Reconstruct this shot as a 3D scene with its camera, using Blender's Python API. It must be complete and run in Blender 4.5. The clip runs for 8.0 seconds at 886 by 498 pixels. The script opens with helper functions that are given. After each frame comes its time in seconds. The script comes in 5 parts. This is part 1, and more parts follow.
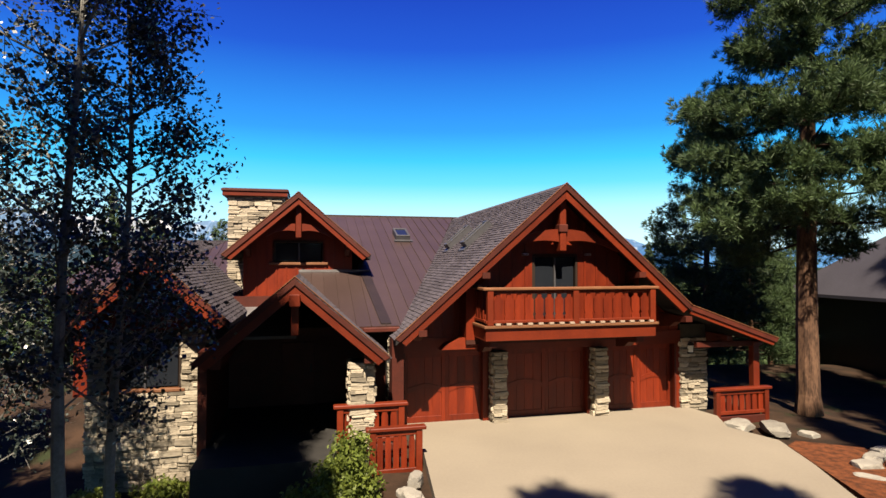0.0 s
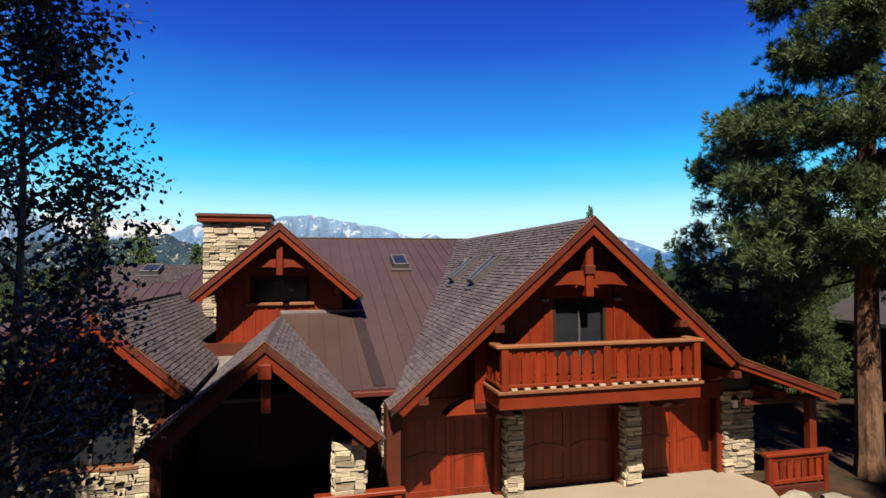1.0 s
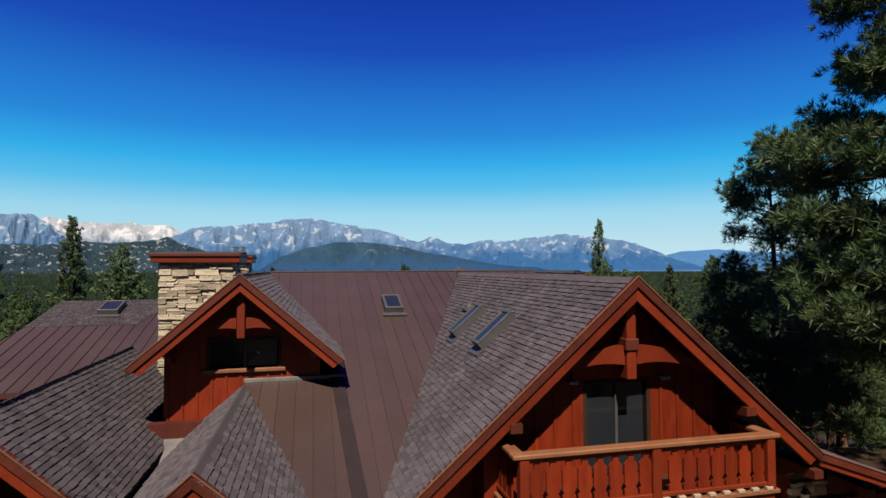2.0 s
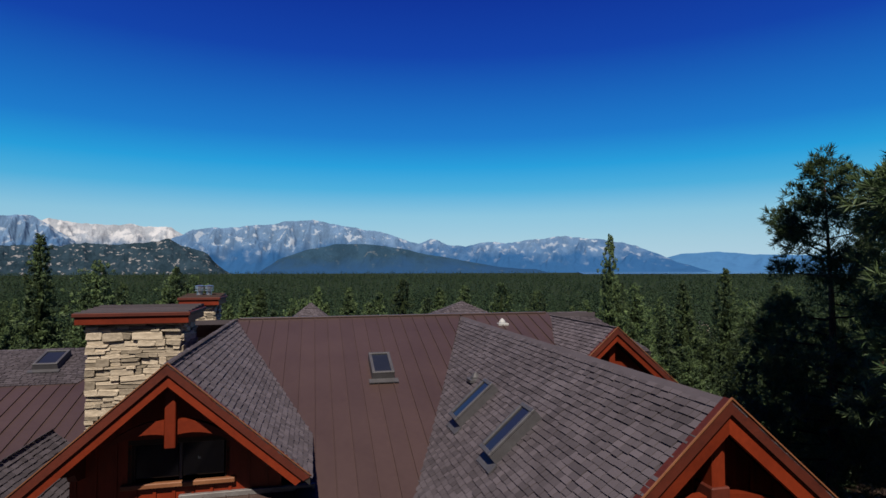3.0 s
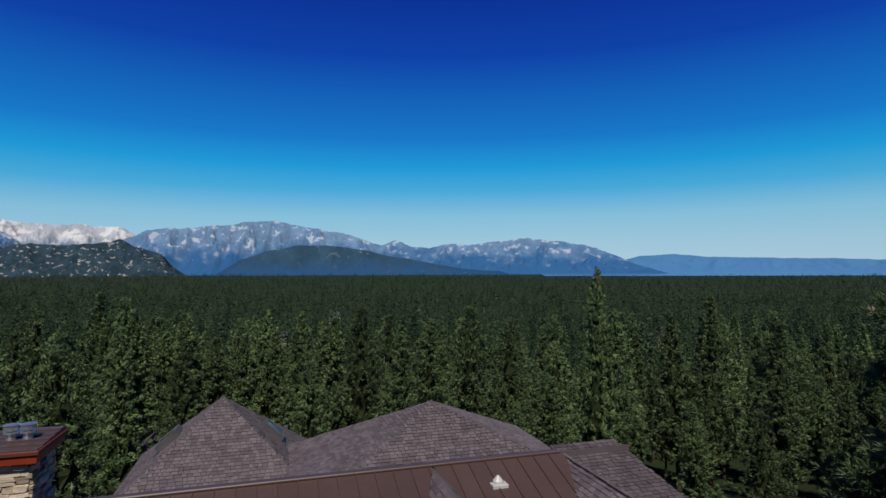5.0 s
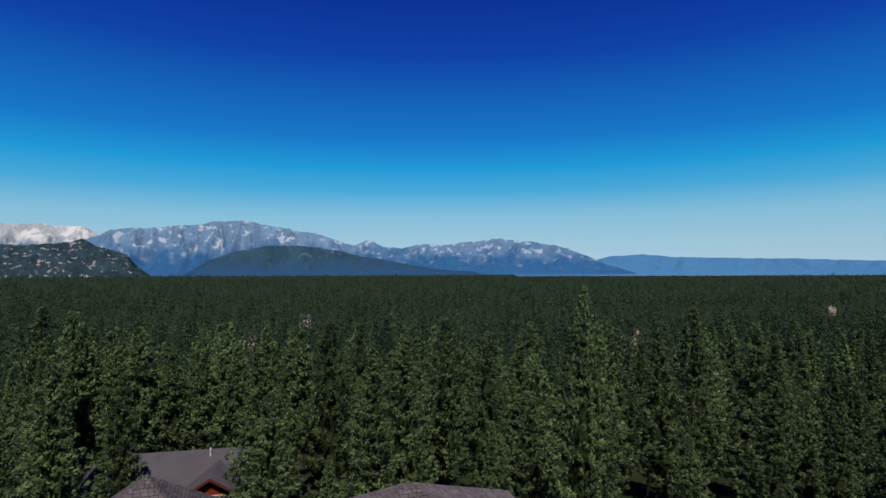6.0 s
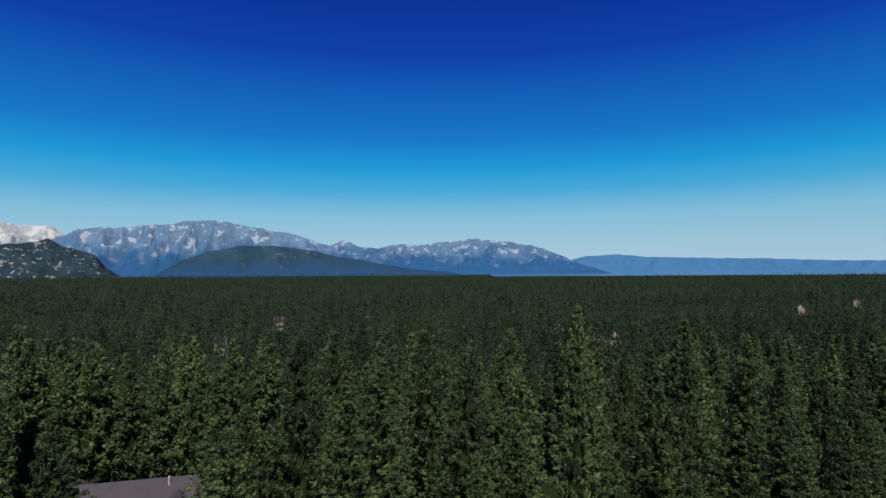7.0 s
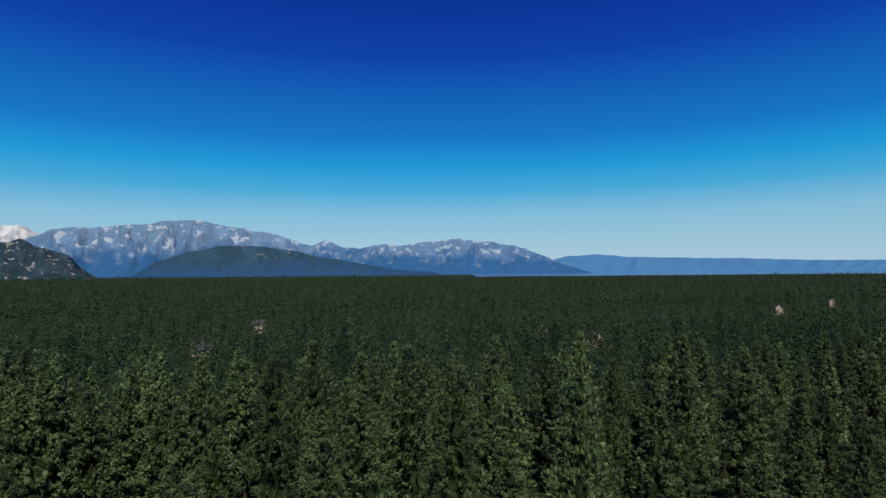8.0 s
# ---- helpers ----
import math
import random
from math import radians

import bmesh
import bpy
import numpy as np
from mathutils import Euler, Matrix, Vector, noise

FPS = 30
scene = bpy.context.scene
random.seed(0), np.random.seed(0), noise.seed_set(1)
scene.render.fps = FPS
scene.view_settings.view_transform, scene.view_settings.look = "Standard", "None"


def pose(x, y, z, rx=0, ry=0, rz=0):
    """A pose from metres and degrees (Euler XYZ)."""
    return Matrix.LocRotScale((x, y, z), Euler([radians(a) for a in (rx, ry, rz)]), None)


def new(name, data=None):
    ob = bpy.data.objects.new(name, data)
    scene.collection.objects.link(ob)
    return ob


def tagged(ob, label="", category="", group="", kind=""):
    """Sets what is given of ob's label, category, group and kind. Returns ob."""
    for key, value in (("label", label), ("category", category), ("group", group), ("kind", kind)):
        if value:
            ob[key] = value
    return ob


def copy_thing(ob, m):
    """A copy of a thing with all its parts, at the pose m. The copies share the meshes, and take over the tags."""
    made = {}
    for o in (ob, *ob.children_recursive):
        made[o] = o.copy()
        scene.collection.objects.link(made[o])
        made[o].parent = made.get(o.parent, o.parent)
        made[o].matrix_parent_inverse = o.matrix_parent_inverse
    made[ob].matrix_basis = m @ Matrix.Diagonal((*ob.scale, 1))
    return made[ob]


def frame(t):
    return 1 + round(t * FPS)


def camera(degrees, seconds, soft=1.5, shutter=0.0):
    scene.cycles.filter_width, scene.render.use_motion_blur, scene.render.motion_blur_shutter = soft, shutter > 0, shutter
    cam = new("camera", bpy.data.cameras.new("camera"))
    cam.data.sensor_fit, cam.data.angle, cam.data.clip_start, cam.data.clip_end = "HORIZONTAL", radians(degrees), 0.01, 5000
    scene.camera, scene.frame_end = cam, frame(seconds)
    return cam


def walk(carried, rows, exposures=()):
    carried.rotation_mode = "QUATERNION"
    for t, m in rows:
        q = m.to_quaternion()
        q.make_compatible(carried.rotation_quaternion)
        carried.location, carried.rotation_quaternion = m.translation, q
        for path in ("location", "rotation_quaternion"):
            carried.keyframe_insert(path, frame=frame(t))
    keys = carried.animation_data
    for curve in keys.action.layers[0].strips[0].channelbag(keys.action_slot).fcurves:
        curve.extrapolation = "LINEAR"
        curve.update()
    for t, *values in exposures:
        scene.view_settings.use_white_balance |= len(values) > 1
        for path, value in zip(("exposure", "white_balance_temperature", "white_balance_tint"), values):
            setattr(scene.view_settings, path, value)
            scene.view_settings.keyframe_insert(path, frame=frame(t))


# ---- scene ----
cam = camera(76.7, 8.0)
METRES, EYE, TILT, LEAN, TURN = 32.0, 5.2, 1.5, 0.0, 0.0
ROWS = [
    (0.0, 0.0, 0.0, 0.0, -0.0, 0.0, -0.0),
    (0.5, -0.002, 0.0417, 0.0166, 0.02, 0.12, 0.11),
    (1.0, -0.0027, 0.0875, 0.0372, 0.1, 0.14, 0.17),
    (1.5, -0.002, 0.1379, 0.0583, 0.19, 0.3, 0.24),
    (2.0, -0.0014, 0.1923, 0.0805, 0.21, 0.43, 0.25),
    (3.5, -0.0013, 0.3665, 0.1511, 0.21, 0.67, 0.08),
    (4.0, -0.0014, 0.4261, 0.1744, -0.82, 0.7, 0.06),
    (4.5, -0.002, 0.4872, 0.1968, -2.14, 0.73, 0.06),
    (6.0, -0.0006, 0.6734, 0.2596, -6.29, 0.76, 0.04),
    (6.5, 0.0018, 0.7385, 0.2789, -7.56, 0.76, 0.07),
    (7.0, 0.0044, 0.805, 0.2981, -8.69, 0.75, 0.08),
    (7.5, 0.0084, 0.8714, 0.3184, -9.67, 0.77, 0.11),
    (8.0, 0.0145, 0.9389, 0.34, -10.5, 0.74, 0.13),
]
walk(cam, [(t, pose(0, 0, EYE, TILT, LEAN, TURN) @ pose(METRES * x, METRES * y, METRES * z, 90 + pitch, roll, yaw)) for t, x, y, z, yaw, pitch, roll in ROWS],
     exposures=[(0.0, 1.55, 7450, 9), (0.5, 1.46, 7450, 9), (1.0, 1.38, 7450, 9), (1.5, 1.16, 7300, 9), (2.0, 0.88, 7100, 10), (3.5, 0.53, 6600, 10), (4.5, 0.48, 6500, 10), (8.0, 0.47, 6500, 10)])

# ---- light ----
HOUSE_TURN = 13.4
M_HOUSE = pose(0, 0, 0, 0, 0, HOUSE_TURN)
SUN_EL = 53.0
world = bpy.data.worlds.new("sky")
scene.world = world
world.use_nodes = True
wt = world.node_tree
sky = wt.nodes.new("ShaderNodeTexSky")
sky.sky_type, sky.sun_disc = "NISHITA", False
sky.sun_elevation, sky.sun_rotation = radians(SUN_EL), radians(180.0)
sky.altitude, sky.air_density, sky.dust_density, sky.ozone_density = 1900.0, 1.0, 0.3, 3.0
split, merge = wt.nodes.new("ShaderNodeSeparateColor"), wt.nodes.new("ShaderNodeCombineColor")
wt.links.new(sky.outputs[0], split.inputs[0])
wide = wt.nodes.new("ShaderNodeMapping")
wide.inputs["Location"].default_value, wide.inputs["Scale"].default_value = (0.0, 0.0, 0.032), (1.0, 1.0, 0.43)   # the pale band over the horizon stands high
wt.links.new(wt.nodes.new("ShaderNodeTexCoord").outputs["Generated"], wide.inputs[0])
wt.links.new(wide.outputs[0], sky.inputs[0])
# the thin, dry mountain air: each band falls off from the horizon at its own rate
for band, fall, gain in ((0, 4.2, 3.9), (1, 2.7, 1.25), (2, 2.0, 1.03)):
    unit, power, out = (wt.nodes.new("ShaderNodeMath") for _ in range(3))
    unit.operation, power.operation, out.operation = "MULTIPLY", "POWER", "MULTIPLY"
    unit.inputs[1].default_value, power.inputs[1].default_value, out.inputs[1].default_value = 0.1, fall, gain * 10
    wt.links.new(split.outputs[band], unit.inputs[0])
    wt.links.new(unit.outputs[0], power.inputs[0])
    wt.links.new(power.outputs[0], out.inputs[0])
    wt.links.new(out.outputs[0], merge.inputs[band])
# the clear band colours from the pale horizon to the deep blue overhead
height = wt.nodes.new("ShaderNodeSeparateXYZ")
wt.links.new(wt.nodes.new("ShaderNodeTexCoord").outputs["Generated"], height.inputs[0])
bands = wt.nodes.new("ShaderNodeValToRGB")
stops = bands.color_ramp.elements
stops[0].position, stops[0].color = 0.0, (0.40, 0.575, 0.715, 1)
stops[1].position, stops[1].color = 1.0, (0.003, 0.014, 0.15, 1)
for at, colour in ((0.05, (0.345, 0.56, 0.69)), (0.095, (0.25, 0.53, 0.70)), (0.14, (0.065, 0.41, 0.695)), (0.18, (0.012, 0.33, 0.687)), (0.23, (0.008, 0.19, 0.59)), (0.36, (0.005, 0.052, 0.39)), (0.45, (0.004, 0.028, 0.30)), (0.7, (0.0035, 0.018, 0.2))):
    stops.new(at).color = (*colour, 1)
wt.links.new(height.outputs["Z"], bands.inputs[0])
lift = wt.nodes.new("ShaderNodeVectorMath")
lift.operation = "SCALE"
lift.inputs["Scale"].default_value = 10.0
wt.links.new(bands.outputs[0], lift.inputs[0])
air = wt.nodes.new("ShaderNodeMix")
air.data_type = "RGBA"
air.inputs["Factor"].default_value = 0.88
wt.links.new(merge.outputs[0], air.inputs["A"])
wt.links.new(lift.outputs[0], air.inputs["B"])
wt.links.new(air.outputs["Result"], wt.nodes["Background"].inputs["Color"])
wt.nodes["Background"].inputs["Strength"].default_value = 0.0714
sun = new("sun", bpy.data.lights.new("sun", "SUN"))
sun.data.energy, sun.data.angle, sun.data.color = 5.0, radians(0.53), (1.0, 0.93, 0.83)
SUN_DIR = Vector((0.0, math.cos(radians(SUN_EL)), -math.sin(radians(SUN_EL))))
sun.matrix_world = Matrix.Translation((0, -20, 60)) @ SUN_DIR.to_track_quat("-Z", "Y").to_matrix().to_4x4()

# ---- materials ----


def mat(name, base, rough=0.7, vary=None, scale=6.0, fine=40.0, bump=0.1, metal=0.0, piece=0.0, island=0.0, stretch=(1, 1, 1), contrast=1.0, spec=0.3, spots=None):
    """Two scales of noise between base and vary, a fine bump, and a shift from piece to piece."""
    m = bpy.data.materials.new(name)
    m.use_nodes = True
    nt = m.node_tree
    nd, ln = nt.nodes, nt.links
    bsdf = nd["Principled BSDF"]
    bsdf.inputs["Roughness"].default_value = rough
    bsdf.inputs["Metallic"].default_value = metal
    bsdf.inputs["Specular IOR Level"].default_value = spec
    vary = vary or tuple(c * 0.6 for c in base)
    tc = nd.new("ShaderNodeTexCoord")
    mp = nd.new("ShaderNodeMapping")
    mp.inputs["Scale"].default_value = stretch
    ln.new(tc.outputs["Object"], mp.inputs[0])
    n1 = nd.new("ShaderNodeTexNoise")
    n1.inputs["Scale"].default_value, n1.inputs["Detail"].default_value = scale, 5
    n2 = nd.new("ShaderNodeTexNoise")
    n2.inputs["Scale"].default_value, n2.inputs["Detail"].default_value = fine, 3
    ln.new(mp.outputs[0], n1.inputs[0])
    ln.new(mp.outputs[0], n2.inputs[0])
    add = nd.new("ShaderNodeMath")
    add.operation = "MULTIPLY_ADD"
    ln.new(n2.outputs[0], add.inputs[0])
    add.inputs[1].default_value = 0.5
    ln.new(n1.outputs[0], add.inputs[2])
    ramp = nd.new("ShaderNodeMapRange")
    ramp.inputs["From Min"].default_value = 0.75 - 0.3 / contrast
    ramp.inputs["From Max"].default_value = 0.75 + 0.3 / contrast
    ln.new(add.outputs[0], ramp.inputs["Value"])
    mix = nd.new("ShaderNodeMix")
    mix.data_type = "RGBA"
    mix.inputs["A"].default_value, mix.inputs["B"].default_value = (*base, 1), (*vary, 1)
    ln.new(ramp.outputs[0], mix.inputs["Factor"])
    col = mix.outputs["Result"]
    if spots:
        n3 = nd.new("ShaderNodeTexNoise")
        n3.inputs["Scale"].default_value, n3.inputs["Detail"].default_value = spots[1], 6
        ln.new(tc.outputs["Object"], n3.inputs[0])
        r3 = nd.new("ShaderNodeMapRange")
        r3.inputs["From Min"].default_value, r3.inputs["From Max"].default_value = spots[2], spots[2] + 0.08
        ln.new(n3.outputs[0], r3.inputs["Value"])
        mx3 = nd.new("ShaderNodeMix")
        mx3.data_type = "RGBA"
        mx3.inputs["B"].default_value = (*spots[0], 1)
        ln.new(r3.outputs[0], mx3.inputs["Factor"])
        ln.new(col, mx3.inputs["A"])
        col = mx3.outputs["Result"]
    for amount, node, out in ((piece, "ShaderNodeObjectInfo", "Random"), (island, "ShaderNodeNewGeometry", "Random Per Island")):
        if amount:
            src = nd.new(node)
            rg = nd.new("ShaderNodeMapRange")
            rg.inputs["To Min"].default_value, rg.inputs["To Max"].default_value = 1 - amount, 1 + amount
            ln.new(src.outputs[out], rg.inputs["Value"])
            hs = nd.new("ShaderNodeHueSaturation")
            ln.new(rg.outputs[0], hs.inputs["Value"])
            ln.new(col, hs.inputs["Color"])
            col = hs.outputs[0]
    ln.new(col, bsdf.inputs["Base Color"])
    if bump:
        bp = nd.new("ShaderNodeBump")
        bp.inputs["Strength"].default_value, bp.inputs["Distance"].default_value = bump, 0.02
        ln.new(add.outputs[0], bp.inputs["Height"])
        ln.new(bp.outputs[0], bsdf.inputs["Normal"])
    return m


def foliage(name, base, vary, scale, island=0.35, piece=0.15, rough=0.55, through_light=0.3, spec=0.25, contrast=1.0, stretch=(1, 1, 1)):
    """Leaves and needles: a glossy face that lets some light through."""
    m = mat(name, base, rough, vary, scale, scale * 10, 0.0, piece=piece, island=island, spec=spec, contrast=contrast, stretch=stretch)
    nt = m.node_tree
    bsdf = nt.nodes["Principled BSDF"]
    thin = nt.nodes.new("ShaderNodeBsdfTranslucent")
    nt.links.new(bsdf.inputs["Base Color"].links[0].from_socket, thin.inputs["Color"])
    both = nt.nodes.new("ShaderNodeMixShader")
    both.inputs[0].default_value = through_light
    nt.links.new(bsdf.outputs[0], both.inputs[1])
    nt.links.new(thin.outputs[0], both.inputs[2])
    nt.links.new(both.outputs[0], nt.nodes["Material Output"].inputs["Surface"])
    return m


def range_mat(name, rock, pale, wooded, treeline, blur, cut=0.56):
    """A mountain flank: bare rock with pale gullies above, dark woods below an uneven treeline, distance haze in the
    colours.
    """
    m = mat(name, rock, 0.95, tuple(c * 0.7 for c in rock), 0.006, 0.05, 0.0, spec=0.0, contrast=1.8, stretch=(1.6, 1.6, 0.5), spots=(pale, 0.016, cut))
    nt = m.node_tree
    bsdf = nt.nodes["Principled BSDF"]
    tc = nt.nodes.new("ShaderNodeTexCoord")
    xyz = nt.nodes.new("ShaderNodeSeparateXYZ")
    nt.links.new(tc.outputs["Object"], xyz.inputs[0])
    n = nt.nodes.new("ShaderNodeTexNoise")
    n.inputs["Scale"].default_value, n.inputs["Detail"].default_value = 0.008, 6
    nt.links.new(tc.outputs["Object"], n.inputs[0])
    line = nt.nodes.new("ShaderNodeMath")
    line.operation = "MULTIPLY_ADD"
    line.inputs[1].default_value = blur * 4
    nt.links.new(n.outputs[0], line.inputs[0])
    nt.links.new(xyz.outputs["Z"], line.inputs[2])
    fac = nt.nodes.new("ShaderNodeMapRange")
    fac.inputs["From Min"].default_value, fac.inputs["From Max"].default_value = treeline + blur * 2 - blur, treeline + blur * 2 + blur
    nt.links.new(line.outputs[0], fac.inputs["Value"])
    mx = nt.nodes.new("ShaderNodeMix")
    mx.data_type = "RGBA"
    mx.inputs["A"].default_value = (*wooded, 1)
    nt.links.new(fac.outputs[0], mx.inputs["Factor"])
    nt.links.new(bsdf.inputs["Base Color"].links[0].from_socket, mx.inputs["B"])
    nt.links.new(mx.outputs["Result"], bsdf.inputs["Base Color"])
    return m


M = dict(
    wood=mat("stained cedar", (0.158, 0.0185, 0.0046), 0.45, (0.078, 0.0082, 0.0026), 2.0, 14.0, 0.25, piece=0.24, stretch=(3, 3, 0.5)),
    trim=mat("stained fascia", (0.138, 0.0185, 0.0055), 0.45, (0.078, 0.0098, 0.003), 1.5, 16.0, 0.2, piece=0.18),
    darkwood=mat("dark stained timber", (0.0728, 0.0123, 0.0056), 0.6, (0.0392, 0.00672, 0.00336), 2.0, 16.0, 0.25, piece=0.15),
    cap=mat("weathered rail cap", (0.168, 0.0728, 0.0336), 0.6, (0.112, 0.0392, 0.0168), 2.0, 20.0, 0.25, piece=0.1),
    # casement paint; on the balcony joists it stands in for sunlight
    paint=mat("pale paint and sunlit joists", (0.308, 0.235, 0.185), 0.6, (0.224, 0.157, 0.112), 4.0, 30.0, 0.1),
    sash=mat("grey skylight sash", (0.058, 0.056, 0.06), 0.5, (0.036, 0.034, 0.037), 3.0, 20.0, 0.05),
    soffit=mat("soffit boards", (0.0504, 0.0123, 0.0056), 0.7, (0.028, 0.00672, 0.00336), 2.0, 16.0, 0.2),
    shingle=mat("asphalt shingle", (0.074, 0.063, 0.072), 0.85, (0.048, 0.040, 0.045), 0.9, 60.0, 0.3, piece=0.2, island=0.28, spec=0.15),
    underlay=mat("dark roof felt", (0.0168, 0.0146, 0.0146), 0.9, (0.0112, 0.0101, 0.0101), 2.0, 30.0, 0.2),
    # near-black floor colour carries the shade of the porch
    shadefloor=mat("porch floor with painted shade", (0.028, 0.0252, 0.0224), 0.8, (0.0168, 0.0151, 0.014), 2.0, 20.0, 0.3),
    metalroof=mat("standing seam copper brown", (0.0465, 0.0285, 0.0248), 0.45, (0.0335, 0.0198, 0.0174), 0.5, 7.0, 0.04, piece=0.05, spec=0.4),
    flashing=mat("grey flashing", (0.146, 0.14, 0.14), 0.5, (0.0784, 0.0672, 0.0672), 2.0, 20.0, 0.1),
    stone=mat("ledge stone", (0.35, 0.295, 0.225), 0.85, (0.165, 0.135, 0.10), 3.0, 30.0, 0.6, piece=0.5, island=0.0, spec=0.15),
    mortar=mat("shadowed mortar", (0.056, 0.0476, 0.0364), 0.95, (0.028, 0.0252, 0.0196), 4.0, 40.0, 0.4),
    concrete=mat("driveway concrete", (0.207, 0.174, 0.134), 0.9, (0.168, 0.14, 0.109), 0.35, 12.0, 0.1, spec=0.15),
    glass=mat("dark window glass", (0.01, 0.012, 0.016), 0.08, (0.014, 0.016, 0.02), 1.0, 5.0, 0.0, spec=0.35),
    frame=mat("dark window frame", (0.0252, 0.0157, 0.0112), 0.5, (0.0168, 0.0101, 0.00672), 3.0, 30.0, 0.05),
    white=mat("pale metal", (0.308, 0.308, 0.308), 0.4, (0.224, 0.224, 0.224), 3.0, 30.0, 0.02),
    steel=mat("galvanised flue", (0.55, 0.58, 0.62), 0.3, (0.4, 0.42, 0.46), 3.0, 30.0, 0.02, metal=0.9),
    black=mat("black iron", (0.02, 0.02, 0.02), 0.5, (0.012, 0.012, 0.012), 4.0, 40.0, 0.05),
    lampglass=mat("frosted lamp glass", (0.7, 0.68, 0.62), 0.3, (0.6, 0.58, 0.52), 4.0, 40.0, 0.0),
    soil=mat("bark mulch and needles", (0.042, 0.0235, 0.0146), 0.95, (0.0168, 0.0112, 0.00784), 1.2, 25.0, 0.8, contrast=1.6, spec=0.1, spots=((0.0196, 0.0235, 0.0101), 0.6, 0.56)),
    brush=mat("green undergrowth", (0.0168, 0.0252, 0.0101), 0.95, (0.0084, 0.0134, 0.0056), 0.05, 0.6, 0.0, spec=0.05),
    mulch=mat("red bark mulch", (0.134, 0.042, 0.0168), 0.95, (0.0448, 0.0168, 0.0084), 5.0, 40.0, 1.0, contrast=1.6, spec=0.1),
    rock=mat("granite boulder", (0.246, 0.224, 0.19), 0.9, (0.146, 0.129, 0.112), 3.0, 25.0, 0.7, piece=0.2, spec=0.15),
    bark=mat("pine bark", (0.123, 0.0672, 0.042), 0.95, (0.0392, 0.0224, 0.0157), 5.0, 20.0, 1.0, stretch=(1, 1, 0.25), contrast=1.8, spec=0.1),
    darkbark=mat("dark conifer bark", (0.0476, 0.0308, 0.0224), 0.95, (0.0196, 0.0134, 0.0101), 5.0, 20.0, 0.8, stretch=(1, 1, 0.25), spec=0.1),
    aspenbark=mat("aspen bark", (0.235, 0.224, 0.202), 0.8, (0.0896, 0.084, 0.0728), 3.0, 20.0, 0.3, spec=0.15),
    needle=foliage("pine needles", (0.084, 0.122, 0.047), (0.022, 0.044, 0.02), 1.6),
    # near-black end of the noise stands in for shade between clumps
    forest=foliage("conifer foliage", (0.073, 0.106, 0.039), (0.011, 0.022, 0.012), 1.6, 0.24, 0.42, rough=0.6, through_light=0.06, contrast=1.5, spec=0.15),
    # darker than forest: self-shade and gaps between trees are put into this colour
    farwood=foliage("distant foliage with painted shade", (0.036, 0.056, 0.030), (0.006, 0.013, 0.010), 0.13, 0.25, 0.0, through_light=0.0, spec=0.0, contrast=2.2, stretch=(1, 0.6, 0.06)),
    leaf=foliage("aspen leaves", (0.034, 0.042, 0.036), (0.014, 0.02, 0.017), 1.5, 0.4, spec=0.55, rough=0.33, through_light=0.12),
    bush=foliage("bush leaves", (0.15, 0.175, 0.03), (0.07, 0.10, 0.02), 3.0),
    water=mat("lake water", (0.10, 0.18, 0.30), 0.1, (0.085, 0.16, 0.28), 0.002, 0.02, 0.0, spec=0.5),
    # range and foothill2: blue aerial haze mixed into the rock and woods colours
    range=range_mat("hazed granite range", (0.09, 0.152, 0.245), (0.22, 0.26, 0.315), (0.018, 0.064, 0.152), 170.0, 95.0, 0.565),
    foothill2=range_mat("wooded foothill with painted haze", (0.020, 0.046, 0.075), (0.07, 0.085, 0.10), (0.014, 0.042, 0.095), 60.0, 50.0, 0.64),
    # core colour that paints the dark gaps between lit tufts
    crownshade=mat("painted crown shade", (0.0168, 0.0235, 0.0101), 0.95, (0.0101, 0.0146, 0.00672), 1.0, 8.0, 0.0, spec=0.0),
    # snow, foothill and farshore: aerial haze put into the base colours
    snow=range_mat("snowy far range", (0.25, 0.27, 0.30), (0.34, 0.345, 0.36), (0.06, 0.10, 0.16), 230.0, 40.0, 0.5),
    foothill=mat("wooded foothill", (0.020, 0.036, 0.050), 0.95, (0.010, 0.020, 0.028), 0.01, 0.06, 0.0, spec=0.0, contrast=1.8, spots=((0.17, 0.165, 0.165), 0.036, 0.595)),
    farshore=mat("hazed far shore hills", (0.042, 0.12, 0.235), 0.95, (0.034, 0.10, 0.21), 0.003, 0.02, 0.0, spec=0.0),
)

# ---- makers ----


def mesh_ob(name, bm, material, parent=None, label=""):
    data = bpy.data.meshes.new(name)
    bm.normal_update()
    bm.to_mesh(data)
    bm.free()
    data.materials.append(material)
    ob = new(name, data)
    if parent:
        ob.parent = parent
    if label:
        ob["label"] = label
    return ob


def part(name, bm, material, parent, label=""):
    return mesh_ob(name, bm, material, parent, label)


def empty(name, m=None):
    ob = new(name)
    if m:
        ob.matrix_world = m
    return ob


def add_box(bm, lo, hi, bevel=0.0, m=None):
    made = bmesh.ops.create_cube(bm, size=1.0)["verts"]
    c = [(l + h) / 2 for l, h in zip(lo, hi)]
    s = [max(abs(h - l), 0.001) for l, h in zip(lo, hi)]
    bmesh.ops.transform(bm, matrix=Matrix.Translation(c) @ Matrix.Diagonal((*s, 1)), verts=made)
    if bevel:
        edges = list({e for v in made for e in v.link_edges})
        res = bmesh.ops.bevel(bm, geom=edges, offset=bevel, segments=1, affect="EDGES")
        made = list({v for f in res["faces"] for v in f.verts} | {v for v in made if v.is_valid})
    if m:
        bmesh.ops.transform(bm, matrix=m, verts=made)
    return bm


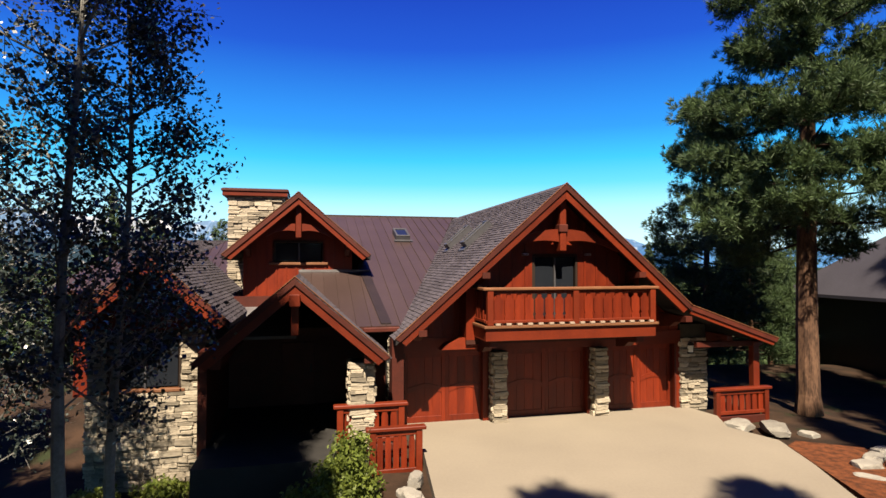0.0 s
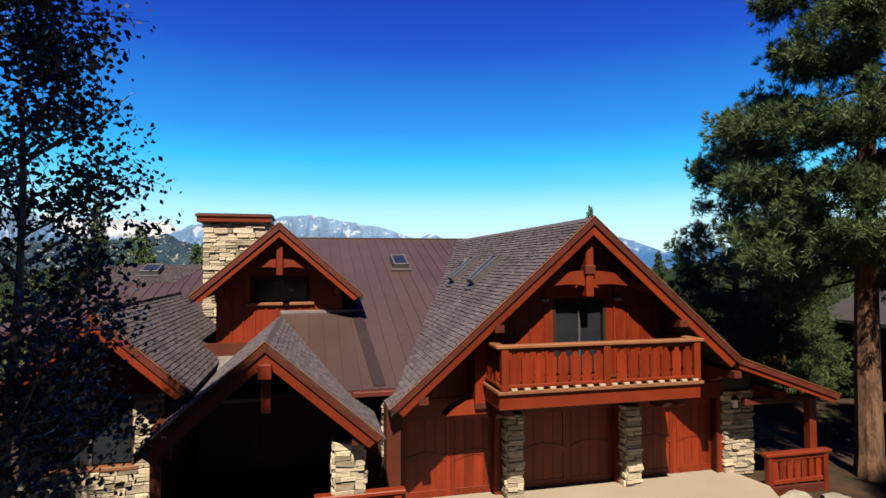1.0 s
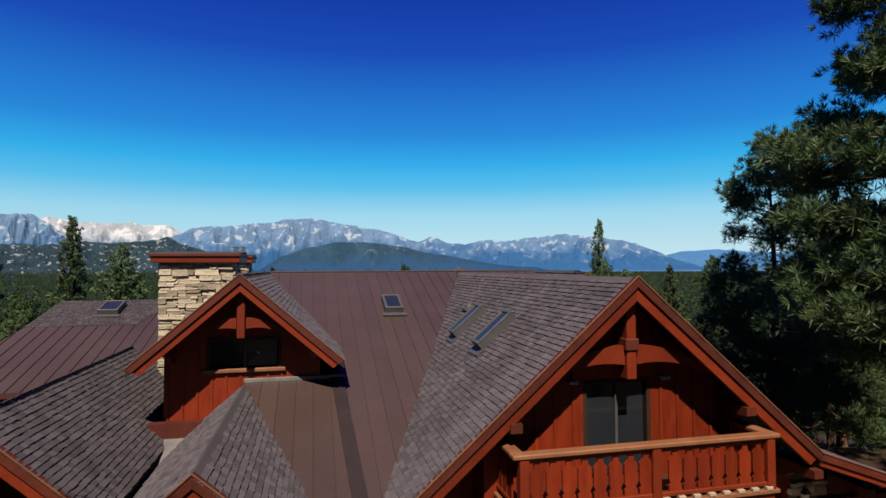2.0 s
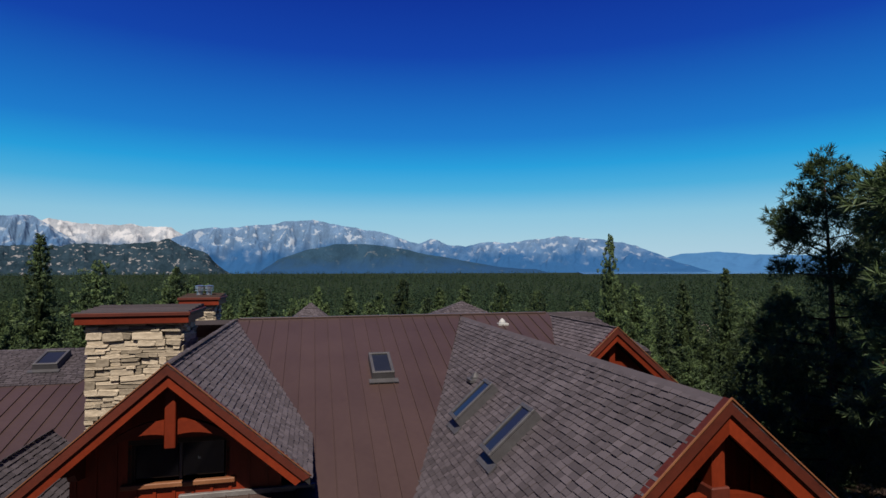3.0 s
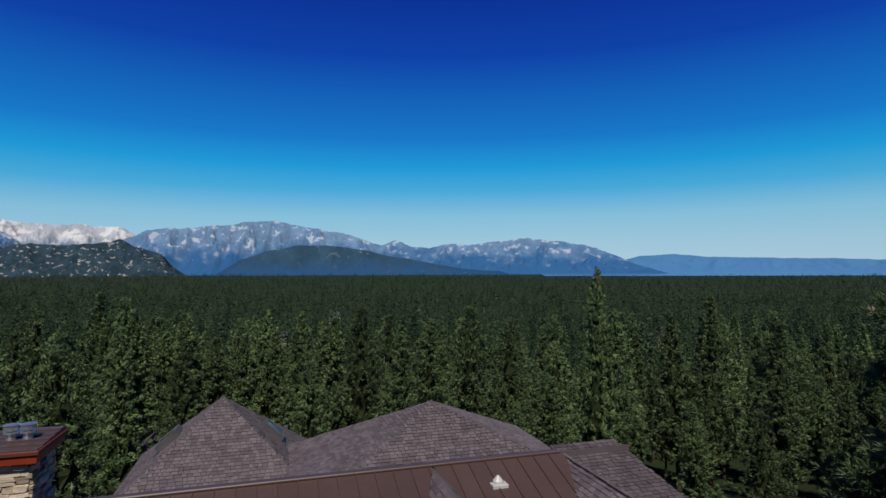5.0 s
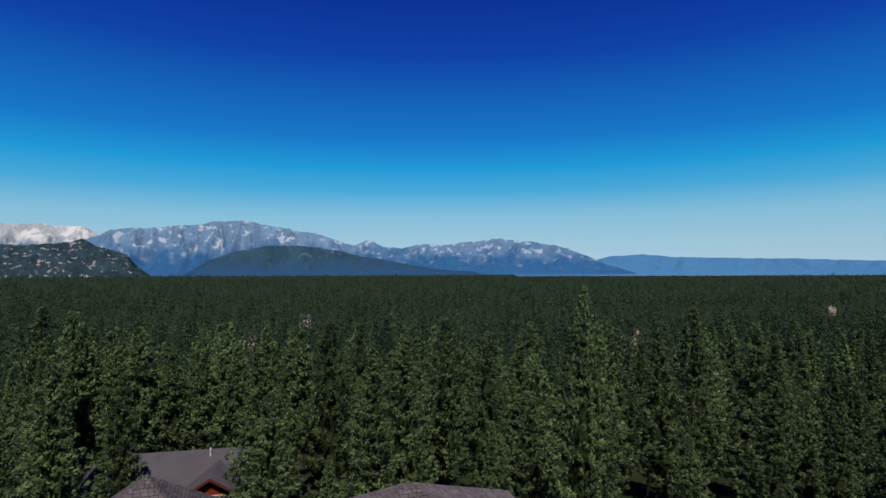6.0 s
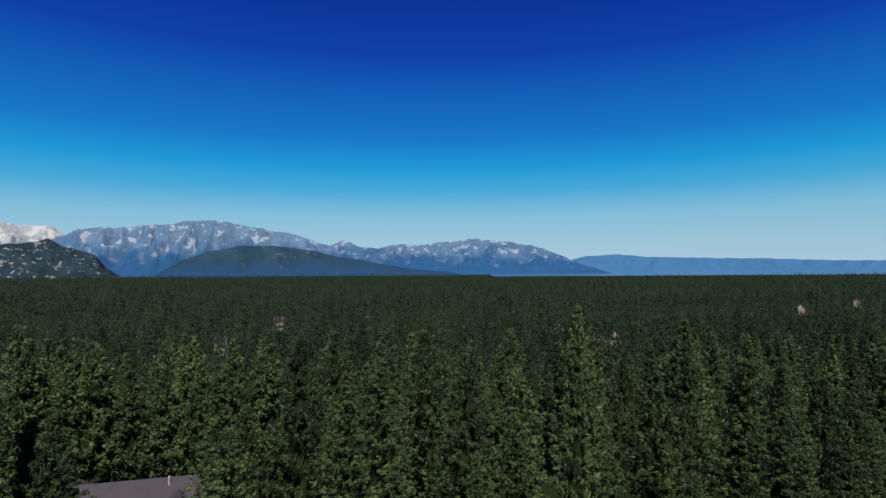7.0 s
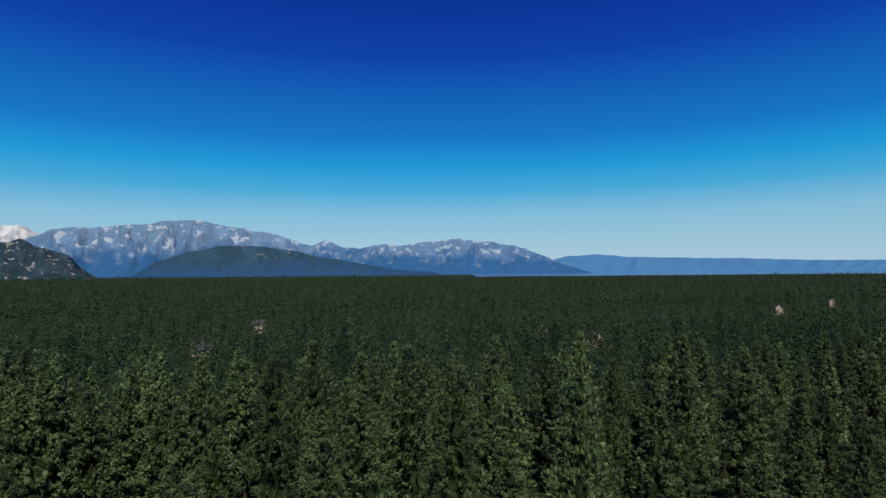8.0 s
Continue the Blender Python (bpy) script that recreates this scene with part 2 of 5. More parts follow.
def box(lo, hi, bevel=0.0, m=None):
    return add_box(bmesh.new(), lo, hi, bevel, m)


def add_prism(bm, pts, d):
    """A flat polygon pushed out by the vector d."""
    d = Vector(d)
    a = [bm.verts.new(p) for p in pts]
    b = [bm.verts.new(Vector(p) + d) for p in pts]
    n = len(pts)
    faces = [bm.faces.new(a), bm.faces.new(b[::-1])] + [bm.faces.new((a[i], b[i], b[(i + 1) % n], a[(i + 1) % n])) for i in range(n)]
    bmesh.ops.recalc_face_normals(bm, faces=faces)
    return bm


def prism(pts, d):
    return add_prism(bmesh.new(), pts, d)


def add_beam(bm, p, q, w, h, up=(0, 0, 1), bevel=0.0):
    """A beam from p to q, w wide and h high, its top on the line p-q."""
    p, q = Vector(p), Vector(q)
    y = (q - p).normalized()
    x = y.cross(Vector(up)).normalized()
    z = x.cross(y)
    m = Matrix((x, y, z)).transposed().to_4x4()
    m.translation = p
    return add_box(bm, (-w / 2, 0, -h), (w / 2, (q - p).length, 0), bevel, m)


def beam(p, q, w, h, up=(0, 0, 1), bevel=0.0):
    return add_beam(bmesh.new(), p, q, w, h, up, bevel)


def add_tube(bm, pts, radii, seg=8):
    rings = []
    for i, p in enumerate(pts):
        p = Vector(p)
        d = (Vector(pts[min(i + 1, len(pts) - 1)]) - Vector(pts[max(i - 1, 0)])).normalized()
        x = d.orthogonal().normalized()
        y = d.cross(x)
        rings.append([bm.verts.new(p + float(radii[i]) * (math.cos(k * math.tau / seg) * x + math.sin(k * math.tau / seg) * y)) for k in range(seg)])
    for r0, r1 in zip(rings, rings[1:]):
        off = min(range(seg), key=lambda o: (r1[o].co - r0[0].co).length)
        for k in range(seg):
            bm.faces.new((r0[k], r0[(k + 1) % seg], r1[(k + 1 + off) % seg], r1[(k + off) % seg]))
    bm.faces.new(rings[0][::-1])
    bm.faces.new(rings[-1])
    return bm


def raw(name, verts, faces, material, parent=None, smooth=False):
    data = bpy.data.meshes.new(name)
    data.from_pydata(np.asarray(verts).tolist(), [], np.asarray(faces).tolist())
    data.materials.append(material)
    if smooth:
        data.polygons.foreach_set("use_smooth", [True] * len(data.polygons))
    ob = new(name, data)
    if parent:
        ob.parent = parent
    return ob


# ---- ground, lake and mountains ----


def ground_z(x, y):
    d = np.where(y > 0, y + 0.12 * np.maximum(np.abs(x) - 25, 0) * np.minimum(y / 60, 1), 0)
    z = np.interp(d, [0, 32, 45, 70, 100, 160, 500, 1000, 2300, 2500, 2640, 5200], [0, -0.4, -4, -10, -18, -26, -42, -42, -22, -11, -16, -16])
    yard = np.clip((-1.6 - x) / 1.2, 0, 1) * np.clip((22 - y) / 4, 0, 1) * np.clip((y + 6) / 8, 0, 1) * np.clip((x + 24) / 8, 0, 1)
    dell = np.clip((x - 13.2) / 3.0, 0, 1) * np.clip((30 - y) / 4, 0, 1) * np.clip((y + 10) / 8, 0, 1)
    return z - 1.35 * yard - 0.5 * dell - 0.05


def build_ground():
    radii = [0.0] + [0.9 * 1.045 ** k - 0.3 for k in range(200) if 0.9 * 1.045 ** k < 5400]
    n = 160
    verts, faces = [(0.0, 0.0, 0.0)], []
    for r in radii[1:]:
        for k in range(n):
            a = k * math.tau / n
            verts.append((r * math.sin(a), 12 + r * math.cos(a), 0.0))
    v = np.array(verts)
    v[0, 1] = 12
    v[:, 2] = ground_z(v[:, 0], v[:, 1])
    near = np.hypot(v[:, 0], v[:, 1] - 12) < 400
    v[near, 2] += [0.06 * noise.noise(Vector((p[0] * 0.6, p[1] * 0.6, 0))) - 0.05 for p in v[near]]
    for k in range(n):
        faces.append((0, 1 + (k + 1) % n, 1 + k))
    for i in range(len(radii) - 2):
        o, p = 1 + i * n, 1 + (i + 1) * n
        for k in range(n):
            faces.append((o + k, o + (k + 1) % n, p + (k + 1) % n, p + k))
    ob = new_mesh("ground", v, faces, M["soil"], True)
    ob.data.materials.append(M["brush"])
    for p in ob.data.polygons:
        p.material_index = int(p.center.y > 56 or abs(p.center.x) > 140)
    return tagged(ob, "brown forest floor of needles and mulch sloping to the lake", "ground", kind="structure")


def new_mesh(name, v, faces, material, smooth=False):
    data = bpy.data.meshes.new(name)
    data.from_pydata(np.asarray(v).tolist(), [], faces)
    data.materials.append(material)
    if smooth:
        data.polygons.foreach_set("use_smooth", [True] * len(data.polygons))
    return new(name, data)


build_ground()

bm = bmesh.new()
add_prism(bm, [(620, 2540, -11.2), (5600, 2100, -11.2), (5600, 5300, -11.2), (1230, 5300, -11.2)], (0, 0, -0.5))
tagged(mesh_ob("water", bm, M["water"]), "deep blue mountain lake beyond the forest", "lake", kind="structure")


def mountain(name, crest, radius, depth, material, rough, seed, label, foot=-40.0, rows=40, cols=560, relief=0.16):
    """A range along a crest given as (sideways, up) slopes seen from the house, falling towards the viewer."""
    xs = np.array([c[0] for c in crest])
    zs = np.array([c[1] for c in crest])
    rng = np.linspace(xs[0], xs[-1], cols)
    top = np.interp(rng, xs, zs)
    v = []
    for j in range(rows):
        f = j / (rows - 1)
        for i in range(cols):
            sx = rng[i]
            k = 1 / math.hypot(sx, 1)
            dx, dy = sx * k, k
            crag = noise.fractal(Vector((sx * 26 + seed, 0.3, 0)), 0.9, 2.0, 6) * rough
            h = max((top[i] + crag * min(1, top[i] / 0.02 + 0.2)) * radius, 1.0)
            spur = noise.ridged_multi_fractal(Vector((sx * 22 + seed + 0.5 * f, f * 1.4, seed * 0.1)), 0.9, 2.1, 7, 1.0, 2.0) - 1.1
            fall = (1 - f) ** 1.15
            r = radius - depth * f
            z = 12 + h * fall + spur * h * relief * math.sin(math.pi * f ** 0.7) + (foot - 12) * f ** 3
            end = min(1.0, i / (0.12 * cols), (cols - 1 - i) / (0.12 * cols))
            v.append((dx * r, dy * r, z * end + (foot - 30) * (1 - end)))
    faces = [(j * cols + i, j * cols + i + 1, (j + 1) * cols + i + 1, (j + 1) * cols + i) for j in range(rows - 1) for i in range(cols - 1)]
    return tagged(new_mesh(name, v, faces, material, True), label, "mountain", kind="structure")


def crest(points, x0=784.0, y0=479.0, f=991.0, turn=0.82):
    out = []
    for x, y in points:
        a = math.atan((x - x0) / f) + radians(turn)
        out.append((math.tan(a), (y0 - y) / f))
    return out


# distance haze of these ranges is painted in their materials
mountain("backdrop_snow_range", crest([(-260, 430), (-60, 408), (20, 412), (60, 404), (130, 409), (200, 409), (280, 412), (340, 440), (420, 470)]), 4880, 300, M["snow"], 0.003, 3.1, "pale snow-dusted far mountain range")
mountain("backdrop_main_range", crest([(-260, 420), (-80, 405), (10, 399), (50, 408), (95, 432), (150, 455), (230, 462), (280, 430), (318, 413), (420, 407), (500, 396), (535, 391), (565, 400), (610, 407), (655, 412), (690, 427), (722, 436), (745, 427), (772, 434), (805, 438), (845, 429), (885, 434), (930, 426), (985, 423), (1025, 428), (1080, 431), (1115, 446), (1155, 457), (1230, 470), (1330, 478)]), 4760, 330, M["range"], 0.0035, 7.7, "granite mountain range with pale scree, blue haze in its colour", relief=0.27, cols=900, rows=60)
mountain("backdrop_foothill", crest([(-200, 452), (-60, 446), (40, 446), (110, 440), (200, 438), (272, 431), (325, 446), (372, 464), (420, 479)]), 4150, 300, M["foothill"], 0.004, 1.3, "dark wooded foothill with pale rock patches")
mountain("backdrop_foothill_east", crest([(400, 478), (470, 462), (530, 444), (570, 436), (625, 433), (700, 444), (780, 461), (850, 473), (930, 481), (1000, 487)]), 4280, 260, M["foothill2"], 0.002, 5.3, "wooded foothill below the high range, haze in its colour")
mountain("backdrop_far_shore", crest([(1000, 474), (1080, 463), (1150, 456), (1250, 452), (1310, 457), (1400, 459), (1560, 462), (1700, 466), (2000, 468), (2500, 470)]), 4900, 150, M["farshore"], 0.001, 9.3, "hills on the far lake shore, blue haze in their colour", foot=-12.0)

# the driveway: one cast slab with a rounded edge
DRIVE = [(3.0, 18.35), (13.3, 18.35), (13.6, 16.6), (13.0, 15.4), (13.5, 13.9), (12.9, 12.3), (11.9, 10.2), (10.6, 7.0), (9.6, 2.0), (9.4, -6.0), (9.6, -16.0), (2.2, -16.0), (2.4, -2.0), (2.6, 8.0), (2.75, 12.3), (3.1, 15.3)]
bm = prism([M_HOUSE @ Vector((a, b, 0.0)) for a, b in DRIVE], (0, 0, -0.35))
tagged(mesh_ob("driveway", bm, M["concrete"]), "pale tan concrete driveway in full sun", "driveway", kind="structure")

# ---- the house, in its own axes: a along the front, b towards the lake ----
house = tagged(empty("house", M_HOUSE), "large mountain lodge with red-stained cedar, ledge stone and brown roofs", "house")
SHINGLES = []   # pieces left to lay at the end of the file
STONES = []
PANS = []


def slab(name, pts, thick, material, label=""):
    return part(name, prism(pts, (0, 0, -thick)), material, house, label)


def roof_plane(name, pts, thick=0.16, cover="shingle", label="", seam=0.45):
    """One pitched plane: its boarded deck now, its cover listed for later. pts run round the plane, eave first."""
    deck = slab(name, pts, thick, M["underlay" if cover == "shingle" else "soffit"], label)
    (SHINGLES if cover == "shingle" else PANS).append((deck, [Vector(p) for p in pts], seam))
    return deck


def gable(name, a0, zr, pitch_l, pitch_r, al, ar, b0, b1, cover="shingle", label=""):
    b0 = b0 - 0.13
    zl, zz = zr - pitch_l * (a0 - al), zr - pitch_r * (ar - a0)
    left = roof_plane(name, [(al, b0, zl), (a0, b0, zr), (a0, b1, zr), (al, b1, zl)], cover=cover, label=label)
    right = roof_plane(name, [(a0, b0, zr), (ar, b0, zz), (ar, b1, zz), (a0, b1, zr)], cover=cover, label=label)
    part("ridge_cap", prism([(a0 - 0.16, b0 - 0.01, zr + 0.03 - 0.16 * pitch_l), (a0, b0 - 0.01, zr + 0.05), (a0 + 0.16, b0 - 0.01, zr + 0.03 - 0.16 * pitch_r), (a0, b0 - 0.01, zr + 0.0)], (0, b1 - b0, 0)), M["shingle"], house)
    return left, right


def bargeboards(a0, zr, ends, b0, deep=0.34):
    """Layered fascia boards on a gable end: a deep board, a lighter lip over it and a thin drip edge."""
    for sgn, a1, z1 in ends:
        d = Vector((a1 - a0, 0, z1 - zr)).normalized()
        nrm = Vector((-d.z, 0, d.x)) if d.x > 0 else Vector((d.z, 0, -d.x))
        p, q = Vector((a0, b0, zr)), Vector((a1, b0, z1))
        for nm, y0, y1, top, bot, mt in (("bargeboard", 0.0, 0.09, -0.02, -deep, "trim"), ("bargeboard_lip", -0.05, 0.10, 0.03, -0.13, "darkwood"), ("drip_edge", -0.07, -0.045, 0.05, 0.03, "cap")):
            cut = 0.05 if nm == "bargeboard" else 0.0
            r0, r1 = p + d * cut * 0, q - d * cut
            # plumb cut at the apex
            def at(base, off):
                return base + nrm * off
            k = abs(d.z / d.x)
            top_p = Vector((a0, 0, zr + top / abs(d.x)))
            bot_p = Vector((a0, 0, zr + bot / abs(d.x)))
            pts = [top_p, at(r1, top), at(r1, bot) - d * 0.06, bot_p]
            pts = [Vector((t.x, b0 + y0, t.z)) for t in pts]
            part(nm, prism(pts, (0, y1 - y0, 0)), M[mt], house)


def arch_tie(a0, z, half, rise, deep, b0, thick=0.16):
    """The two bowed braces of a gable truss and its king post."""
    for s in (-1, 1):
        up, dn = [], []
        for i in range(9):
            f = i / 8
            a = a0 + s * (0.12 + (half - 0.12) * f)
            top = z + rise * (1 - f ** 2)
            up.append((a, b0, top))
            dn.append((a, b0, top - deep * (1 - 0.75 * f)))
        part("arched_brace", prism(up + dn[::-1], (0, thick, 0)), M["trim"], house)


def bracket(a, b, z, length=0.75, wide=0.22):
    """A projecting timber end with a stepped, carved nose."""
    pts = [(a - wide / 2, b - length, z - 0.02), (a - wide / 2, b + 0.3, z), (a - wide / 2, b + 0.3, z - 0.5), (a - wide / 2, b - length * 0.25, z - 0.42), (a - wide / 2, b - length * 0.5, z - 0.25), (a - wide / 2, b - length, z - 0.2)]
    part("bracket", prism(pts, (wide, 0, 0)), M["darkwood"], house)


def wall(name, lo, hi, material="wood", label=""):
    return part(name, box(lo, hi), M[material], house, label)


# garage wing: front wall in piers and lintels, gable wall above with the balcony door
GA, GZ, GP = 7.85, 7.68, 0.87
WB = 17.85
DOORB = 18.15
for lo, hi in (((2.75, WB, -0.1), (3.0, WB + 0.4, 2.7)), ((5.62, WB + 0.02, -0.1), (6.5, WB + 0.4, 2.7)), ((9.4, WB + 0.02, -0.1), (10.2, WB + 0.4, 2.7)), ((12.85, WB, -0.1), (13.08, WB + 0.4, 2.7))):
    wall("wall", lo, hi)
wall("lintel", (2.75, WB - 0.03, 2.32), (13.08, WB + 0.4, 2.8), "trim")
UB = 17.0   # the storey over the doors stands forward of them
z_at = lambda a: GZ - 0.2 - GP * abs(a - GA)
for p0, p1, b in ((2.78, 4.8, WB), (10.9, 13.0, WB), (4.8, 7.02, UB), (8.62, 10.9, UB)):
    pts = [(p0, b, 2.8), (p1, b, 2.8), (p1, b, max(2.81, z_at(p1))), (p0, b, max(2.81, z_at(p0)))]
    part("wall", prism(pts, (0, 0.3, 0)), M["wood"], house)
part("wall", prism([(7.02, UB, 5.44), (8.62, UB, 5.44), (8.62, UB, z_at(8.62)), (GA, UB, z_at(GA)), (7.02, UB, z_at(7.02))], (0, 0.3, 0)), M["wood"], house)
part("wall", box((7.02, UB, 2.8), (8.62, UB + 0.3, 3.4)), M["wood"], house)
for p in (4.8, 10.7):
    part("wall", prism([(p, UB + 0.3, 2.8), (p, WB + 0.1, 2.8), (p, WB + 0.1, z_at(p + 0.2 * (p < GA))), (p, UB + 0.3, z_at(p + 0.2 * (p < GA)))], (0.2, 0, 0)), M["wood"], house)
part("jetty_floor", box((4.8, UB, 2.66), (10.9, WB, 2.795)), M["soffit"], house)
for p in np.arange(3.0, 13.0, 0.42):
    b = UB if 4.85 < p < 10.85 else WB
    if 6.9 < p < 8.75 or z_at(p) < 3.0:
        continue
    part("batten", box((p - 0.03, b - 0.03, 2.82), (p + 0.03, b + 0.01, z_at(p) - 0.02)), M["wood"], house)
wall("wall", (2.75, WB + 0.4, -0.1), (3.0, 30.0, 3.0))
wall("wall", (12.8, WB + 0.4, -0.1), (13.05, 30.0, 3.5))
wall("wall", (2.75, 30.0, -0.1), (13.05, 30.3, 4.0))


def glazed_door(a0, a1, b, z0, z1, leaves=2, name="glass_door", sill=False):
    fr = part(name, box((a0 - 0.09, b - 0.05, z1), (a1 + 0.09, b + 0.12, z1 + 0.12), 0.01), M["frame"], house, "dark glass with a dark frame")
    for p in (a0 - 0.09, a1):
        part("frame", box((p, b - 0.05, z0), (p + 0.09, b + 0.12, z1), 0.008), M["frame"], fr)
    w = (a1 - a0) / leaves
    for i in range(leaves):
        part("pane", box((a0 + i * w + 0.04, b + 0.05, z0 + 0.05), (a0 + (i + 1) * w - 0.04, b + 0.07, z1 - 0.02)), M["glass"], fr)
        part("stile", box((a0 + i * w - 0.02 if i else a0, b + 0.0, z0), (a0 + i * w + 0.04, b + 0.1, z1)), M["sash"] if i else M["frame"], fr)
    if sill:
        part("sill", box((a0 - 0.2, b - 0.16, z0 - 0.1), (a1 + 0.2, b + 0.1, z0), 0.015), M["cap"], fr)
    return fr


glazed_door(7.1, 8.55, UB + 0.05, 3.42, 5.42)


def garage_door(a0, a1):
    d = part("garage_door", box((a0, DOORB, -0.02), (a1, DOORB + 0.06, 2.34)), M["wood"], house, "red-stained wooden garage door with arched panels")
    n = 2
    w = (a1 - a0) / n
    for i in range(n):
        x0, x1 = a0 + i * w, a0 + (i + 1) * w
        for q in (x0, x1 - 0.12):
            part("stile", box((q, DOORB - 0.035, 0.0), (q + 0.12, DOORB + 0.01, 2.32), 0.006), M["wood"], d)
        part("bottom_rail", box((x0 + 0.12, DOORB - 0.035, 0.0), (x1 - 0.12, DOORB + 0.01, 0.2), 0.006), M["wood"], d)
        part("top_rail", box((x0 + 0.12, DOORB - 0.035, 2.12), (x1 - 0.12, DOORB + 0.01, 2.32), 0.006), M["wood"], d)
        up = [(x0 + 0.12 + (w - 0.24) * f, DOORB - 0.04, 1.12 + 0.14 * math.sin(math.pi * f)) for f in np.linspace(0, 1, 9)]
        dn = [(p[0], p[1], p[2] - 0.16) for p in up]
        part("arched_rail", prism(up + dn[::-1], (0, 0.05, 0)), M["wood"], d)
        for k in range(4):
            q = x0 + 0.14 + (w - 0.28) * k / 4
            part("board", box((q, DOORB - 0.018, 0.2), (q + (w - 0.28) / 4 - 0.012, DOORB + 0.0, 2.12)), M["wood"], d)
    part("jamb", box((a0 - 0.06, WB - 0.02, 0), (a0, DOORB, 2.34)), M["darkwood"], d)
    part("jamb", box((a1, WB - 0.02, 0), (a1 + 0.06, DOORB, 2.34)), M["darkwood"], d)
    return d


garage_door(3.0, 5.78)
garage_door(6.46, 9.42)
garage_door(10.16, 12.85)

gable("roof", GA, GZ, GP, GP, 2.45, 12.35, 16.3, 30.6, label="grey-brown shingled gable roof over the garage")
roof_plane("roof", [(12.35, 16.3, GZ - GP * 4.5), (15.75, 16.3, 2.6), (15.75, 29.0, 2.6), (12.35, 29.0, GZ - GP * 4.5)], label="shallow shingled side roof")
bargeboards(GA, GZ + 0.02, ((-1, 2.45, GZ - GP * 5.4), (1, 12.35, GZ - GP * 4.5)), 16.2)
bargeboards(12.3, GZ - GP * 4.45, ((1, 15.75, 2.6),), 16.2, 0.26)
arch_tie(GA, 5.68, 2.0, 0.62, 0.4, 16.5)
part("king_post", box((GA - 0.11, 16.42, 5.6), (GA + 0.11, 16.75, 7.3), 0.02), M["trim"], house)
part("king_post_block", box((GA - 0.15, 16.38, 6.2), (GA + 0.15, 16.8, 6.45), 0.02), M["darkwood"], house)
for a in (3.25, 5.2, 10.5, 12.2):
    bracket(a, 17.3, GZ - GP * abs(a - GA) - 0.42, 1.15, 0.24)
bracket(14.1, 17.3, 2.75)
bracket(GA, 17.3, GZ - 0.35)
part("porch_post", box((15.25, 16.75, -0.6), (15.5, 17.0, 2.45), 0.02), M["trim"], house)
part("porch_beam", box((13.0, 16.8, 2.3), (15.7, 17.0, 2.5), 0.02), M["darkwood"], house)
part("hood_beam", prism([(4.0, UB + 0.1, 2.5), (5.5, UB + 0.1, 2.5), (5.5, UB + 0.1, 2.85), (4.6, UB + 0.1, 2.85), (4.2, UB + 0.1, 2.68)], (0, 0.4, 0)), M["trim"], house)
for a in (6.75, 8.95):
    part("floodlight", add_box(box((a - 0.1, UB - 0.16, 5.46), (a - 0.01, UB, 5.54), 0.02), (a + 0.01, UB - 0.16, 5.46), (a + 0.1, UB, 5.54), 0.02), M["white"], house)

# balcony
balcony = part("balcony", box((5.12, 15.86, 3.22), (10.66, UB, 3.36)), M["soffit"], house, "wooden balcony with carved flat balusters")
part("fascia", box((5.06, 15.8, 2.9), (10.72, 15.9, 3.28), 0.012), M["trim"], balcony)
part("fascia_lip", box((5.0, 15.72, 3.28), (10.78, 15.9, 3.36), 0.012), M["cap"], balcony)
for s in (5.06, 10.62):
    part("fascia", box((s, 15.9, 2.9), (s + 0.1, UB, 3.28), 0.01), M["trim"], balcony)
    part("fascia_lip", box((s - 0.06, 15.9, 3.28), (s + 0.16, UB, 3.36), 0.01), M["cap"], balcony)
    part("top_rail", box((s - 0.08, 15.95, 4.4), (s + 0.18, UB, 4.48), 0.015), M["cap"], balcony)
    part("bottom_rail", box((s, 15.95, 3.44), (s + 0.1, UB, 3.52), 0.01), M["trim"], balcony)
    for b in np.arange(16.15, UB, 0.28):
        part("baluster", box((s + 0.02, b, 3.5), (s + 0.06, b + 0.2, 4.36)), M["wood"], balcony)
part("top_rail", box((4.96, 15.7, 4.4), (10.8, 15.95, 4.49), 0.02), M["cap"], balcony)
part("under_rail", box((5.06, 15.78, 4.3), (10.7, 15.88, 4.4), 0.01), M["trim"], balcony)
part("bottom_rail", box((5.06, 15.77, 3.43), (10.7, 15.89, 3.51), 0.01), M["trim"], balcony)
for a in (5.1, 7.85, 10.5):
    part("post", box((a, 15.73, 3.36), (a + 0.19, 15.92, 4.4), 0.015), M["trim"], balcony)
n = 16
for i in range(n):
    a = 5.3 + (10.5 - 5.3) * (i + 0.5) / n
    if 7.8 < a < 8.1:
        continue
    w = 0.138
    pts = [(a - w, 3.51), (a + w, 3.51), (a + w, 3.62), (a + w * 0.75, 3.68), (a + w, 3.74), (a + w, 4.12), (a + w * 0.45, 4.2), (a + w * 0.45, 4.3), (a - w * 0.45, 4.3), (a - w * 0.45, 4.2), (a - w, 4.12), (a - w, 3.74), (a - w * 0.75, 3.68), (a - w, 3.62)]
    part("baluster", prism([(p, 15.81, z) for p, z in pts], (0, 0.045, 0)), M["wood"], balcony)
# pale blocks: sunlight on the joist tops put into the colour
for a in np.arange(5.35, 10.6, 0.34):
    part("joist_end", box((a, 15.71, 3.363), (a + 0.15, 15.9, 3.43), 0.008), M["paint"], balcony)
for a in (5.35, 10.25):
    bracket(a, UB - 0.1, 2.9, 0.95, 0.26)

